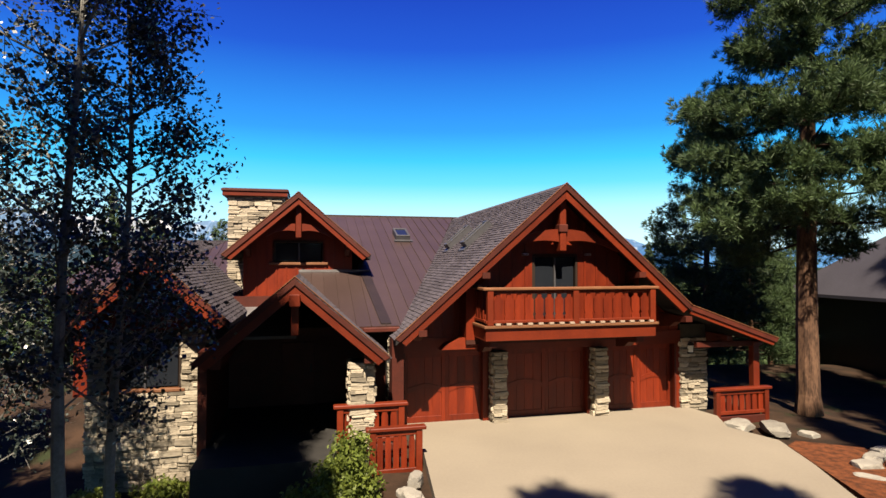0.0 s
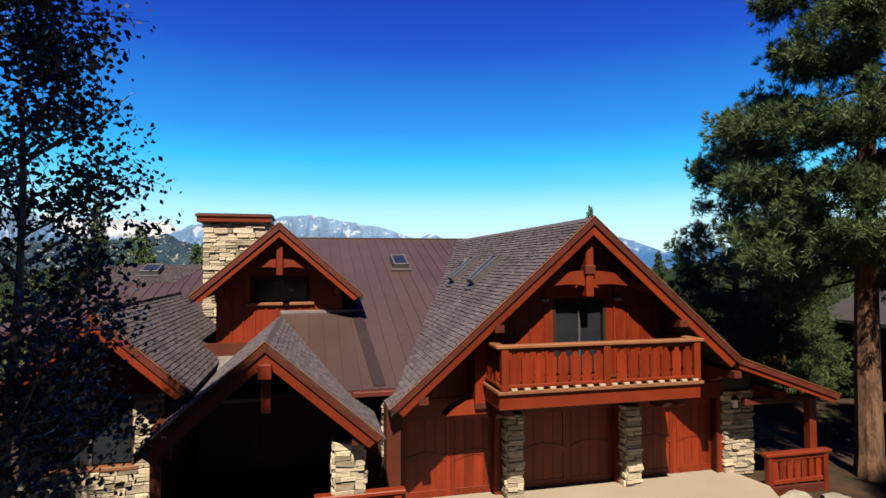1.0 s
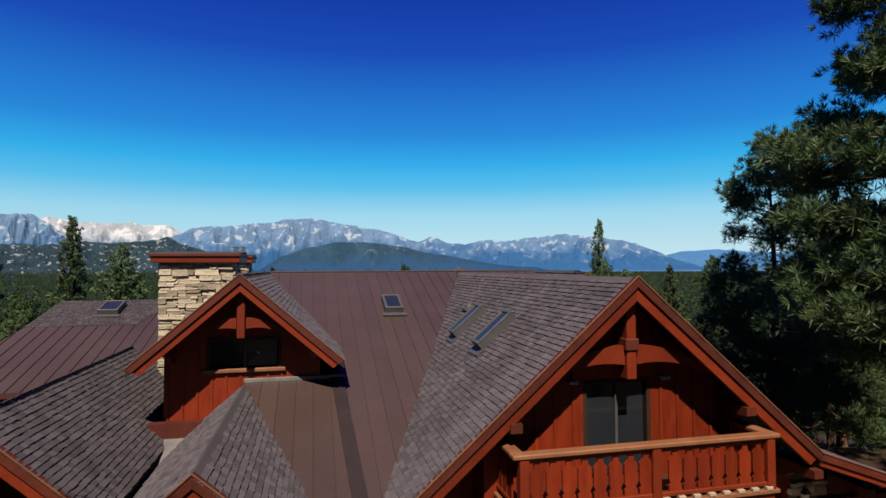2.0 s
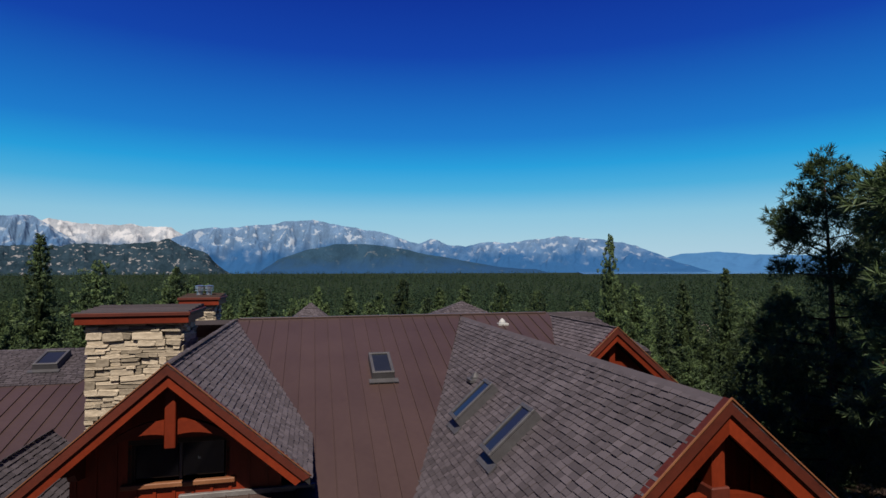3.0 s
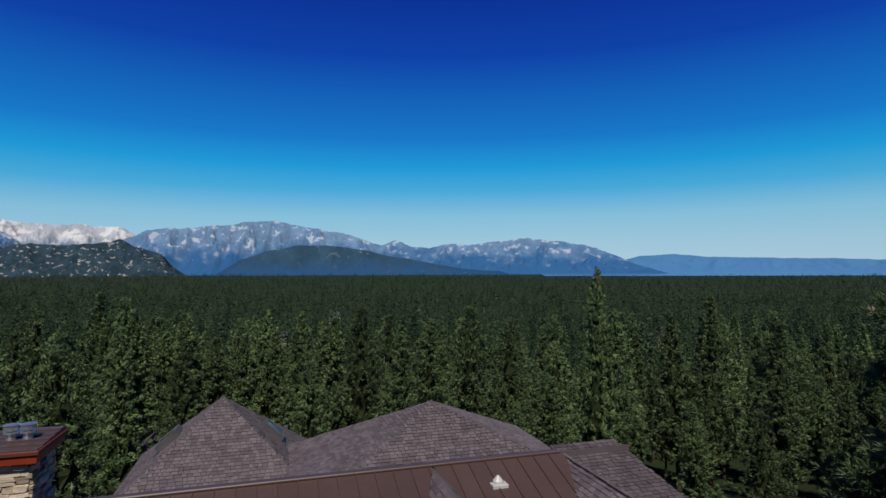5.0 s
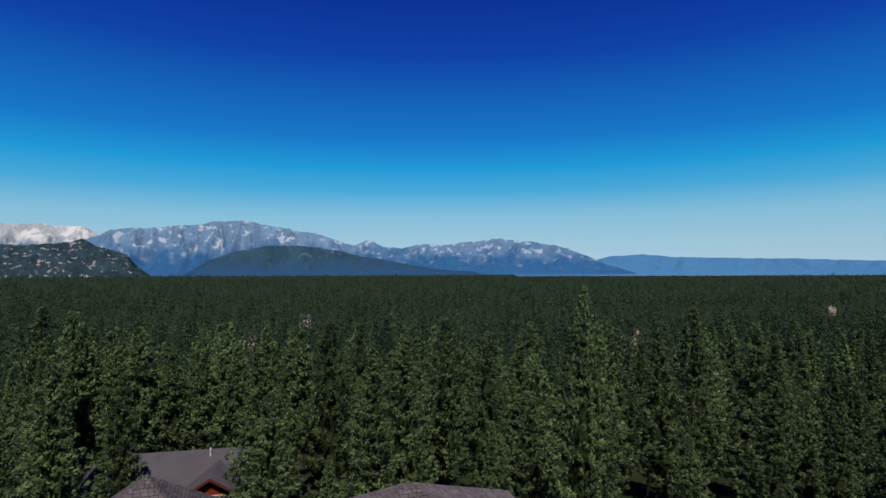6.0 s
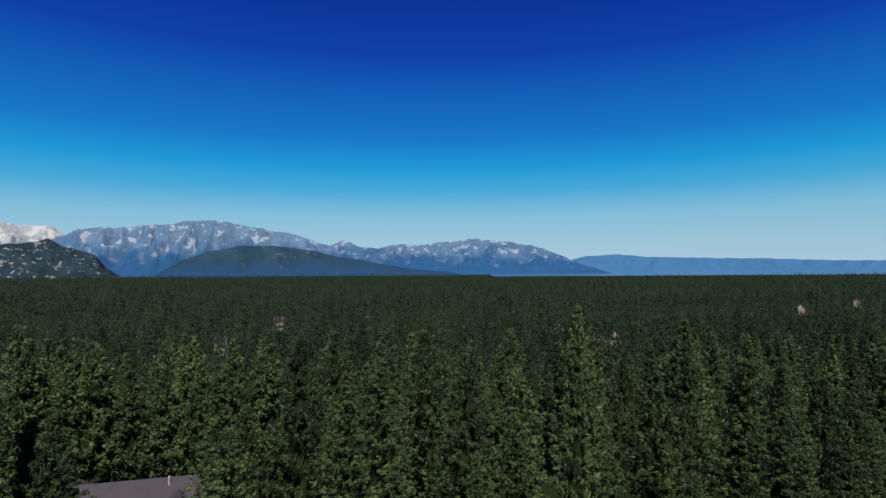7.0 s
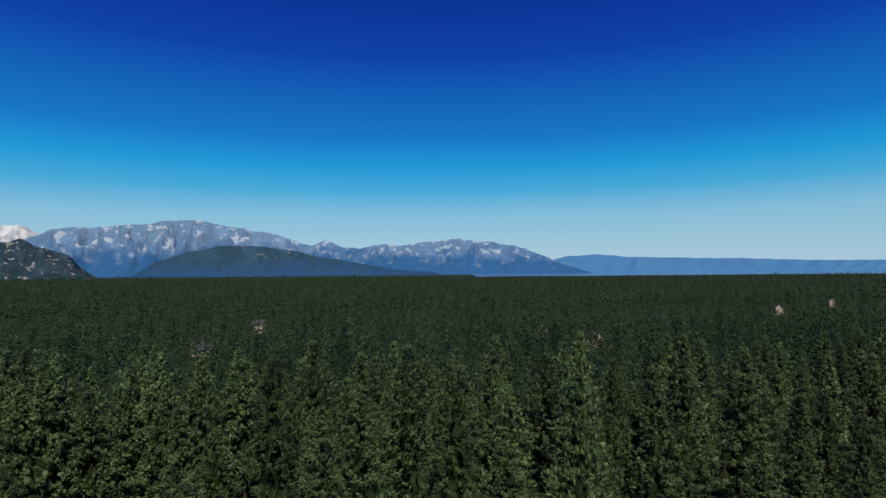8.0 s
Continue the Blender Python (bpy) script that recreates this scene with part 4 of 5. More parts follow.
shrub(0.85, 13.2, -0.9, 2.25, 0.8, 7600, 3, "leafy yellow-green bush beside the entry railing")
shrub(-0.2, 13.4, -1.2, 1.2, 0.7, 3000, 4, "leafy yellow-green bush beside the entry railing")
shrub(-3.9, 16.9, -1.4, 0.6, 0.8, 2200, 5, "low leafy bush at the foot of the stone wall")
shrub(-5.6, 16.6, -1.4, 0.55, 0.9, 2200, 6, "low leafy bush at the foot of the stone wall")


def neighbour(name, m, w, d, eave, rise, hip, wallmat, label, cross=None):
    """A plain house some way off: walls, a pitched roof, windows with frames."""
    h = tagged(empty(name, m), label, "house")
    part("wall", box((-w / 2, -d / 2, -6), (w / 2, d / 2, eave)), M[wallmat], h)
    o = 0.7
    x, y = w / 2 + o, d / 2 + o
    r = x - hip
    top = eave + rise
    zl = eave - 0.15
    ends = [] if hip < 1 else [[(x, -y, zl), (x, y, zl), (r, 0, top)], [(-x, y, zl), (-x, -y, zl), (-r, 0, top)]]
    for pts in ([(-x, -y, zl), (x, -y, zl), (r, 0, top), (-r, 0, top)], [(x, y, zl), (-x, y, zl), (-r, 0, top), (r, 0, top)], *ends):
        part("roof", prism(pts, (0, 0, -0.18)), M["farroof"], h)
    for i in range(max(2, int(w / 3))):
        wx = -w / 2 + w * (i + 0.5) / max(2, int(w / 3))
        win = part("window", box((wx - 0.55, -d / 2 - 0.06, eave - 2.1), (wx + 0.55, -d / 2 + 0.02, eave - 0.8), 0.02), M["white"], h)
        part("pane", box((wx - 0.47, -d / 2 - 0.08, eave - 2.02), (wx - 0.03, -d / 2 - 0.05, eave - 0.88)), M["glass"], win)
        part("pane", box((wx + 0.03, -d / 2 - 0.08, eave - 2.02), (wx + 0.47, -d / 2 - 0.05, eave - 0.88)), M["glass"], win)
    if hip < 1:
        for e in (-w / 2, w / 2 - 0.2):
            part("wall", prism([(e, -d / 2, eave), (e, d / 2, eave), (e, 0, top - 0.35)], (0.2, 0, 0)), M[wallmat], h)
    if cross:
        # a gabled bay towards the street, its face full of white casements
        c, cw = cross
        zc, yc = top - 0.9, -d / 2 - 3.2
        drop = cw * 0.62
        part("wall", box((c - cw + 0.6, yc + 0.7, -6), (c + cw - 0.6, -d / 2, zc - drop)), M[wallmat], h)
        part("wall", prism([(c - cw + 0.6, yc + 0.7, zc - drop), (c + cw - 0.6, yc + 0.7, zc - drop), (c, yc + 0.7, zc - 0.3)], (0, 0.25, 0)), M[wallmat], h)
        for sgn in (-1, 1):
            part("roof", prism([(c, yc, zc), (c + sgn * cw, yc, zc - drop), (c + sgn * cw, 0.0, zc - drop), (c, 0.0, zc)], (0, 0, -0.2)), M["farroof"], h)
            part("bargeboard", prism([(c, yc - 0.06, zc + 0.02), (c + sgn * cw, yc - 0.06, zc - drop + 0.02), (c + sgn * cw, yc - 0.06, zc - drop - 0.25), (c, yc - 0.06, zc - 0.3)], (0, 0.05, 0)), M["darkwood"], h)
        for k in range(4):
            q = c - 1.86 + k * 0.94
            win = part("window", box((q, yc + 0.6, zc - drop - 1.5), (q + 0.88, yc + 0.72, zc - drop - 0.1), 0.02), M["paint"], h, "white casement window")
            for u in (0.05, 0.46):
                for z0 in (-1.44, -0.8):
                    part("pane", box((q + u, yc + 0.57, zc - drop + z0), (q + u + 0.36, yc + 0.605, zc - drop + z0 + 0.58)), M["glass"], win)
    bm = bmesh.new()
    add_tube(bm, [(r * 0.3, -y * 0.15, top - 0.6), (r * 0.3, -y * 0.15, top + 0.25), (r * 0.3, -y * 0.15, top + 0.4)], [0.12, 0.12, 0.05], 8)
    part("roof_vent", bm, M["white"], h)
    return h


M["farroof"] = mat("weathered roof shingles", (0.044, 0.040, 0.050), 0.85, (0.030, 0.027, 0.034), 0.6, 12.0, 0.2, piece=0.1)
M["tanwall"] = mat("pale tan stucco", (0.30, 0.25, 0.20), 0.9, (0.20, 0.165, 0.13), 0.6, 10.0, 0.1)
# window-frame brown on these walls stands in for deep shade
neighbour("neighbour_house", pose(30.2, 30.0, 0.0, 0, 0, 8), 15, 12, 3.6, 4.0, 3.0, "frame", "neighbouring house behind pines, shade put in its wall colour")
neighbour("neighbour_house", pose(-33.2, 97.5, -16.0, 0, 0, 20), 7, 7, 4.2, 3.7, 4.2, "wood", "neighbouring house with a grey hip roof among conifers")
neighbour("neighbour_house", pose(-22.5, 92.0, -16.0, 0, 0, 6), 15, 9, 5.4, 3.4, 0.7, "wood", "neighbouring house with a grey gable roof and white casements", (3.4, 3.1))
for x, y, z in ((-82.0, 405.0, -42.0), (-90.0, 425.0, -42.0), (-69.0, 545.0, -39.0), (166.0, 475.0, -42.0), (158.0, 372.0, -40.0), (178.0, 400.0, -41.0), (520.0, 622.0, -41.0), (690.0, 715.0, -41.0)):
    neighbour("distant_house", pose(x, y, z + 8, 0, 0, x % 90), 9, 8, 3.0, 3.0, 0.7, "tanwall", "small tan house far off among the conifers")

# ---- trees ----


def tufts(rng, pos, out, size, k, width=0.3, spread=0.9, flat=0.0):
    """k thin blades fanning out of every place in pos, along out."""
    n = len(pos)
    p = np.repeat(pos, k, axis=0)
    o = np.repeat(out, k, axis=0) + rng.normal(0, spread * 0.6, (n * k, 3))
    o /= np.linalg.norm(o, axis=1)[:, None]
    s = (np.repeat(size, k) if np.ndim(size) else np.full(n * k, size)) * rng.uniform(0.7, 1.2, n * k)
    side = np.cross(o, rng.normal(0, 1, (n * k, 3)) + [0, 0, flat])
    side /= np.linalg.norm(side, axis=1)[:, None]
    w = (s * width)[:, None]
    tip = p + o * s[:, None]
    mid = p + o * (s * 0.45)[:, None]
    v = np.stack([p, mid + side * w * 0.5, tip, mid - side * w * 0.5], axis=1).reshape(-1, 3)
    f = np.arange(n * k * 4).reshape(-1, 4)
    return v, f


def crown_dark_core(rng, H, R, low, shape):
    """An added core, its near-black colour painting the shade inside a crown."""
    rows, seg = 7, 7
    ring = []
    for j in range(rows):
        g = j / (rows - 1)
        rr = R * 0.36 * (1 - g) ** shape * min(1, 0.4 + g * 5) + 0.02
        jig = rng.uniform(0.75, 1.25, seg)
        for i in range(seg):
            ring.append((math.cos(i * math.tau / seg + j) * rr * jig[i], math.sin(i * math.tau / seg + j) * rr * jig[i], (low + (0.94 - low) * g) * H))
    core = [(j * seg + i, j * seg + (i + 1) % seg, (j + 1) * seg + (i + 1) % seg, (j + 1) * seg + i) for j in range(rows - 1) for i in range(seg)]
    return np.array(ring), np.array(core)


def clump_crown(rng, H, R, low, boughs, clumps, blades, size, shape, width):
    """A pine crown: uneven boughs, each ending in a few round tufts with dark gaps between them."""
    n = boughs
    f = (np.arange(n) + rng.random(n)) / n
    ang = np.arange(n) * 2.39996 + rng.normal(0, 0.4, n)
    lobe = 1 + 0.22 * np.sin(3 * ang + 9 * f + rng.uniform(0, 6)) + 0.12 * np.sin(17 * f + ang)
    r = R * np.clip(1 - f, 0, 1) ** shape * np.clip(0.55 + f * 4, 0, 1) * rng.uniform(0.5, 1.1, n) * lobe + 0.008 * H
    rise = -0.2 + 0.75 * f + rng.normal(0, 0.12, n)
    u = 1 - 0.5 * rng.random((n, clumps)) ** 1.3
    d = np.stack([np.cos(ang), np.sin(ang), rise], axis=1)
    side = np.stack([-np.sin(ang), np.cos(ang), 0 * ang], axis=1)
    pos = d[:, None, :] * (r[:, None] * u)[:, :, None] + side[:, None, :] * (rng.normal(0, 0.22, (n, clumps)) * r[:, None])[:, :, None]
    pos[:, :, 2] += ((low + (1 - low) * f ** 0.9) * H)[:, None] + 0.2 * r[:, None] * u * u + rng.normal(0, 0.01 * H, (n, clumps))
    rad = np.repeat((size * (1.12 - 0.6 * f) * rng.uniform(0.7, 1.25, n))[:, None], clumps, axis=1).reshape(-1)
    c, k = pos.reshape(-1, 3), blades
    way = np.repeat(np.repeat(d, clumps, axis=0), k, axis=0)
    o = rng.normal(0, 1, (len(c) * k, 3)) + way * 0.5 + [0, 0, 0.35]
    o /= np.linalg.norm(o, axis=1)[:, None]
    s = (np.repeat(rad, k) * rng.uniform(0.7, 1.2, len(o)))[:, None]
    face = o + rng.normal(0, 0.3, o.shape)
    face /= np.linalg.norm(face, axis=1)[:, None]
    along = way + [0, 0, 0.5] + rng.normal(0, 0.55, o.shape) + o * 0.4
    across = np.cross(along, face)
    across /= np.linalg.norm(across, axis=1)[:, None] + 1e-6
    along = np.cross(face, across) + face * 0.35
    p = np.repeat(c, k, axis=0) + o * s * 0.7
    v = np.stack([p - along * s * 0.5, p + across * s * width, p + along * s * 0.55, p - across * s * width], axis=1).reshape(-1, 3)
    return v, np.arange(len(v)).reshape(-1, 4)


def join(parts):
    vs, fs, o = [], [], 0
    for v, f in parts:
        vs.append(v)
        fs.append(f + o)
        o += len(v)
    return np.concatenate(vs), np.concatenate(fs)


def trunk_mesh(name, H, r, parent, material, lean=0.0, bend=0.15, seed=0):
    bm = bmesh.new()
    pts = [(lean * f * H + bend * math.sin(f * 5 + seed), bend * math.cos(f * 4 + seed) - bend, f * H) for f in (0, 0.03, 0.15, 0.3, 0.5, 0.7, 0.85, 0.97)]
    add_tube(bm, pts, [r * k for k in (1.35, 1.1, 1.0, 0.86, 0.66, 0.42, 0.22, 0.05)], 10)
    return part("trunk", bm, material, parent)


def needle_puffs(rng, pos, out, size, k):
    """Pine shoots: each a puff of long needles round its end."""
    return tufts(rng, pos, out, size, k, 0.105, 1.4)


def hero_pine(x, y, base, H, R, low, seed, puffs, label, k=15, gaps=0.3, twig=0.62, name="pine_tree"):
    """A big open pine: trunk, limbs, and puffs of needles along the outer limbs."""
    rng = np.random.default_rng(seed)
    tree = tagged(empty(name, pose(x, y, base)), label, "tree", "pines by the house")
    trunk_mesh("trunk", H, H * 0.0145, tree, M["bark"], seed=seed)
    limbs = bmesh.new()
    pos, out = [], []
    count = int(H * (1 - low) * 5.6)
    for i in range(count):
        f = low + (1 - low) * (i + rng.random()) / count
        if rng.random() < gaps * 0.3:
            continue
        a = i * 2.4 + rng.normal(0, 0.3)
        t = (f - low) / (1 - low)
        L = R * (min(1, 0.72 + t * 3) * (1 - t) ** 0.72 + 0.07) * rng.uniform(0.65, 1.15)
        rise = 0.1 + 0.75 * t + rng.normal(0, 0.28)
        d = np.array([math.cos(a), math.sin(a), rise * 0.5])
        q = np.array([0, 0, f * H])
        sag = -0.12 * L * (1 - t)
        pts = [q, q + d * L * 0.35 + [0, 0, sag * 0.6], q + d * L * 0.7 + [0, 0, sag], q + d * L + [0, 0, sag * 0.5]]
        add_tube(limbs, pts, [0.015 + 0.014 * L, 0.012 + 0.009 * L, 0.01 + 0.005 * L, 0.008], 5)
        for j in range(max(3, int(puffs * L / R))):
            u = rng.uniform(0.35, 1.0) ** 0.7
            c = q + d * L * u + [0, 0, sag * math.sin(u * 2.4)]
            sd = np.array([-math.sin(a), math.cos(a), 0]) * rng.normal(0, 0.24 * L * (1.2 - 0.6 * u))
            c = c + sd + [0, 0, abs(rng.normal(0.12, 0.25))]
            m = int(rng.integers(6, 13))
            w = rng.normal(0, 0.22, (m, 3)) * [1, 1, 0.8]
            pos.extend(c + w)
            out.extend(d * 0.5 + w * 2.2 + [0, 0, 0.5])
    part("bough_frame", limbs, M["darkbark"], tree)
    v, f = needle_puffs(rng, np.array(pos), np.array(out), twig, k)
    raw("crown", v, f, M["needle"], tree)
    return tree


def leafy(rng, pos, size):
    """Small leaves, each a bent diamond turned at random."""
    n = len(pos)
    o = rng.normal(0, 1, (n, 3))
    o /= np.linalg.norm(o, axis=1)[:, None]
    s = np.cross(o, rng.normal(0, 1, (n, 3)))
    s /= np.linalg.norm(s, axis=1)[:, None]
    z = size * rng.uniform(0.6, 1.25, n)[:, None]
    v = np.stack([pos - o * z * 0.5, pos + s * z * 0.42, pos + o * z * 0.55, pos - s * z * 0.42], axis=1).reshape(-1, 3)
    return v, np.arange(n * 4).reshape(-1, 4)


def aspen(x, y, base, H, R, seed, leaves, low=0.22, label="", leaf=0.115):
    rng = np.random.default_rng(seed)
    tree = tagged(empty("aspen_tree", pose(x, y, base)), label, "tree", "aspens by the entry")
    bm = bmesh.new()
    pts = [(0.12 * math.sin(f * 6 + seed), 0.12 * math.cos(f * 5 + seed), f * H) for f in np.linspace(0, 1, 9)]
    add_tube(bm, pts, [0.0085 * H * (1 - 0.93 * f) + 0.01 for f in np.linspace(0, 1, 9)], 8)
    part("trunk", bm, M["aspenbark"], tree)
    limbs = bmesh.new()
    pos = []
    for i in range(46):
        f = low + (0.97 - low) * (i + rng.random()) / 46
        a = i * 2.4 + rng.normal(0, 0.4)
        L = R * (math.sin(math.pi * min(1, 0.25 + 0.72 * (f - low) / (1 - low))) ** 0.8) * rng.uniform(0.6, 1.12)
        d = np.array([math.cos(a), math.sin(a), 0.75 + rng.normal(0, 0.15)])
        q = np.array([pts[min(8, int(f * 8))][0], pts[min(8, int(f * 8))][1], f * H])
        e = q + d * L
        add_tube(limbs, [q, q + d * L * 0.5 + [0, 0, -0.06 * L], e], [0.01 + 0.010 * L, 0.008 + 0.006 * L, 0.005], 4)
        for j in range(7):
            u = rng.uniform(0.35, 1)
            c = q + d * L * u
            tw = rng.normal(0, 1, 3) * 0.36 * L * 0.55
            e2 = c + tw
            add_tube(limbs, [c, e2], [0.009, 0.004], 3)
            m = int(leaves / 46 / 7)
            pos.append(c + (e2 - c) * rng.random((m, 1)) * 1.1 + rng.normal(0, 0.16, (m, 3)))
    part("bough_frame", limbs, M["aspenbark"], tree)
    v, f = leafy(rng, np.concatenate(pos), leaf)
    raw("crown", v, f, M["leaf"], tree)
    return tree


def gz(x, y):
    return float(ground_z(np.array(float(x)), np.array(float(y))))


hero_pine(13.8, 21.2, gz(13.8, 21.2), 25.0, 4.5, 0.25, 11, 34, "tall pine with reddish bark and open needle clumps beside the driveway", k=22, twig=0.3)
hero_pine(14.6, 31.4, gz(14.6, 31.4) - 0.4, 14.2, 3.9, 0.2, 12, 17, "slim young pine with dark trunk behind the garage", k=18, twig=0.3)
hero_pine(18.3, 33.5, gz(18.3, 33.5) - 0.4, 10.2, 3.6, 0.1, 15, 15, "slim young pine with dark trunk behind the garage", k=14, twig=0.32)
hero_pine(21.5, 37.0, gz(21.5, 37.0) - 0.4, 13.5, 4.2, 0.1, 16, 15, "slim young pine with dark trunk behind the garage", k=14, twig=0.32)
# unseen street-side pines, added so their tips shade the driveway, yard, porch and neighbour
# only the first two are inferred, from tree shadows lying on the driveway
for px, py, ph, pr, ps in ((2.6, -7.2, 25.8, 3.6, 13), (7.2, -6.6, 25.5, 3.4, 14), (17.2, 3.0, 22.0, 4.0, 17), (22.5, 5.0, 23.0, 4.0, 18), (-11.5, 3.5, 19.0, 3.6, 27), (-15.5, 8.0, 18.0, 3.6, 28), (24.5, 12.0, 29.0, 4.6, 26), (19.6, 9.5, 27.0, 4.2, 29), (13.8, 1.5, 24.0, 3.0, 33), (-4.8, -2.0, 26.0, 3.2, 34), (-9.0, -14.0, 20.0, 4.0, 19), (-2.0, -18.0, 22.0, 4.0, 20), (13.0, -16.0, 20.0, 4.0, 25)):
    hero_pine(px, py, gz(px, py), ph, pr, 0.2, ps, 13, "tall pine out of view, added for shade and reflections", k=11, twig=0.6)
aspen(-6.2, 9.3, gz(-6.2, 9.3), 13.8, 1.8, 21, 6000, 0.3, label="slender aspen with white bark and small dark leaves", leaf=0.088)
aspen(-5.85, 10.15, gz(-5.85, 10.15), 12.2, 1.85, 22, 15000, 0.3, label="slender aspen with white bark and small dark leaves", leaf=0.092)
aspen(-9.4, 11.6, gz(-9.4, 11.6), 10.0, 1.6, 24, 7500, 0.25, label="slender aspen with white bark and small dark leaves", leaf=0.09)
# added out of view: its high crown only shades the porch and yard
aspen(-5.5, 2.2, gz(-5.5, 2.2), 18.6, 2.3, 23, 26000, 0.4, label="tall aspen out of view, added to shade the porch", leaf=0.2)

# single conifers of the near wood
def conifer_proto(s, boughs, puffs, blades, size, width):
    rng = np.random.default_rng(100 + s)
    R = (1.75, 2.0, 1.55, 1.9, 1.45, 2.15, 1.3)[s]
    shape, low = (0.8, 0.62, 0.95, 0.7, 0.85, 0.58, 0.7)[s], (0.12, 0.17, 0.22, 0.12, 0.17, 0.22, 0.36)[s]
    v, f = clump_crown(rng, 10.0, R, low, boughs, puffs, blades, size, shape, width)
    cv, cf = crown_dark_core(rng, 10.0, R, low, shape)
    tree = tagged(empty("conifer"), "green conifer with upswept boughs in the wood behind the house", "tree", "conifers of the near wood")
    trunk_mesh("trunk", 9.6, 0.13, tree, M["darkbark"], seed=s, bend=0.05)
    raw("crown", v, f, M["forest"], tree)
    raw("inner_crown", cv, cf, M["crownshade"], tree)
    return tree


full = [conifer_proto(s, 200, 3, 24, 0.21, 0.15) for s in range(6)]
plain = [conifer_proto(s, 170, 3, 15, 0.23, 0.2) for s in range(6)]
tall = conifer_proto(6, 170, 3, 15, 0.23, 0.2)
used = set()

CLEAR = [(-36, 103, 6.0), (-23, 92, 9.0), (-29, 91, 8), (27, 30, 9.5), (-1, 30, 22.0), (-12, 26, 12), (6, 82, 5), (-82, 398, 16), (-75, 370, 14), (-68, 532, 16), (164, 458, 16), (155, 355, 14), (512, 602, 22), (680, 695, 22)]


def free(x, y):
    if y < 101 and -0.43 < x / (y - 21) < -0.225:
        return False   # the open ground before the houses down the slope
    return all((x - cx) ** 2 + (y - cy) ** 2 > r * r for cx, cy, r in CLEAR) and not (abs(x) < 14 + 0.1 * y and y < 52)


rng = np.random.default_rng(5)
placed = []


def plant(x, y, top, wide=1.0, kind=None):
    i = len(placed)
    g = gz(x, y)
    h = top - g
    src = kind or (full if y < 92 else plain)[i % 6]
    m = pose(x, y, g - 0.1, rng.normal(0, 1.2), rng.normal(0, 1.2), rng.uniform(0, 360)) @ Matrix.Diagonal((h / 10 * wide, h / 10 * wide, h / 10, 1))
    ob = src if src not in used else copy_thing(src, m)
    used.add(src)
    ob.matrix_basis = m
    placed.append((x, y))


plant(15.5, 65.0, 12.6, 0.62)
plant(17.6, 66.5, 8.3, 0.75)
plant(28.2, 75.6, 7.9)
plant(-6.8, 88.6, 8.1)
plant(31.0, 63.6, 8.0)
plant(-30.0, 58.4, 10.0)
plant(38.5, 88.0, 9.2)
plant(9.0, 101.7, 6.9)
plant(-40.1, 92.0, 9.7)
plant(-42.6, 105.9, 8.3)
plant(-30.4, 52.0, 12.0)
plant(-20.5, 52.0, 9.0)
plant(-23.5, 47.0, 8.2)
plant(22.0, 38.0, 6.0)
plant(26.0, 48.0, 7.5)
plant(19.0, 47.0, 5.0)
plant(18.5, 36.5, 4.5)
for k in range(15):
    plant(-41 + 2.05 * k + rng.uniform(-0.6, 0.6), 103.5 + 3.5 * (k % 2) + rng.uniform(-1, 1), rng.uniform(1.5, 7.0), rng.uniform(0.8, 1.1), tall)
tries = 0
while len(placed) < 298 and tries < 9000:
    tries += 1
    y = 56 + 104 * rng.random() ** 1.25
    x = rng.uniform(-0.95, 0.95) * (y + 14) + 4
    if free(x, y) and all((x - p) ** 2 + (y - q) ** 2 > 62 for p, q in placed):
        g = gz(x, y)
        top = rng.uniform(-1.5, 8.2) if y < 104 else rng.uniform(-7.0, 4.0)
        if rng.random() < 0.15:
            top -= rng.uniform(3, 8)
        plant(x, y, max(g + 8, min(g + 27, top)), rng.uniform(0.85, 1.15))


def wood(name, n, y0, y1, proto_n, size, k, gap, label, hmin, hmax, seed):
    """A wood too far off to count: crowns on one sheet of trees."""
    rng = np.random.default_rng(seed)
    kinds = [clump_crown(np.random.default_rng(seed + i), 10.0, (1.5, 1.8, 1.4, 1.7)[i], 0.3, proto_n, k, 4, size, (0.85, 0.7, 1.0, 0.8)[i], 0.34) for i in range(4)]
    y = y0 + (y1 - y0) * rng.random(n) ** gap
    x = rng.uniform(-1.25, 1.15, n) * (y + 20)
    g = ground_z(x, y)
    out = []
    for i in range(n):
        if not free(x[i], y[i]) or (x[i] > 0.2 * y[i] and y[i] > 2200):
            continue
        if noise.noise(Vector((x[i] * 0.012, y[i] * 0.006, 2.0))) > 0.42 and y[i] > 260:
            continue
        v, f = kinds[i % 4]
        h = rng.uniform(hmin, hmax) / 10
        a = rng.uniform(0, math.tau)
        c, s = math.cos(a), math.sin(a)
        w = h * rng.uniform(0.85, 1.25)
        out.append((np.stack([(v[:, 0] * c - v[:, 1] * s) * w + x[i], (v[:, 0] * s + v[:, 1] * c) * w + y[i], v[:, 2] * h + g[i]], axis=1), f))
    v, f = join(out)
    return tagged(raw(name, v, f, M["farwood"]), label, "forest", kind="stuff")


wood("near_forest", 1100, 150, 330, 40, 0.36, 2, 1.2, "dense green conifer forest on the slope", 14, 26, 31)
wood("middle_forest", 3600, 310, 800, 22, 0.62, 1, 1.3, "dense green conifer forest", 13, 26, 32)
wood("far_forest", 15000, 760, 2500, 5, 1.5, 1, 1.15, "dark conifer forest reaching to the lake", 13, 19, 33)

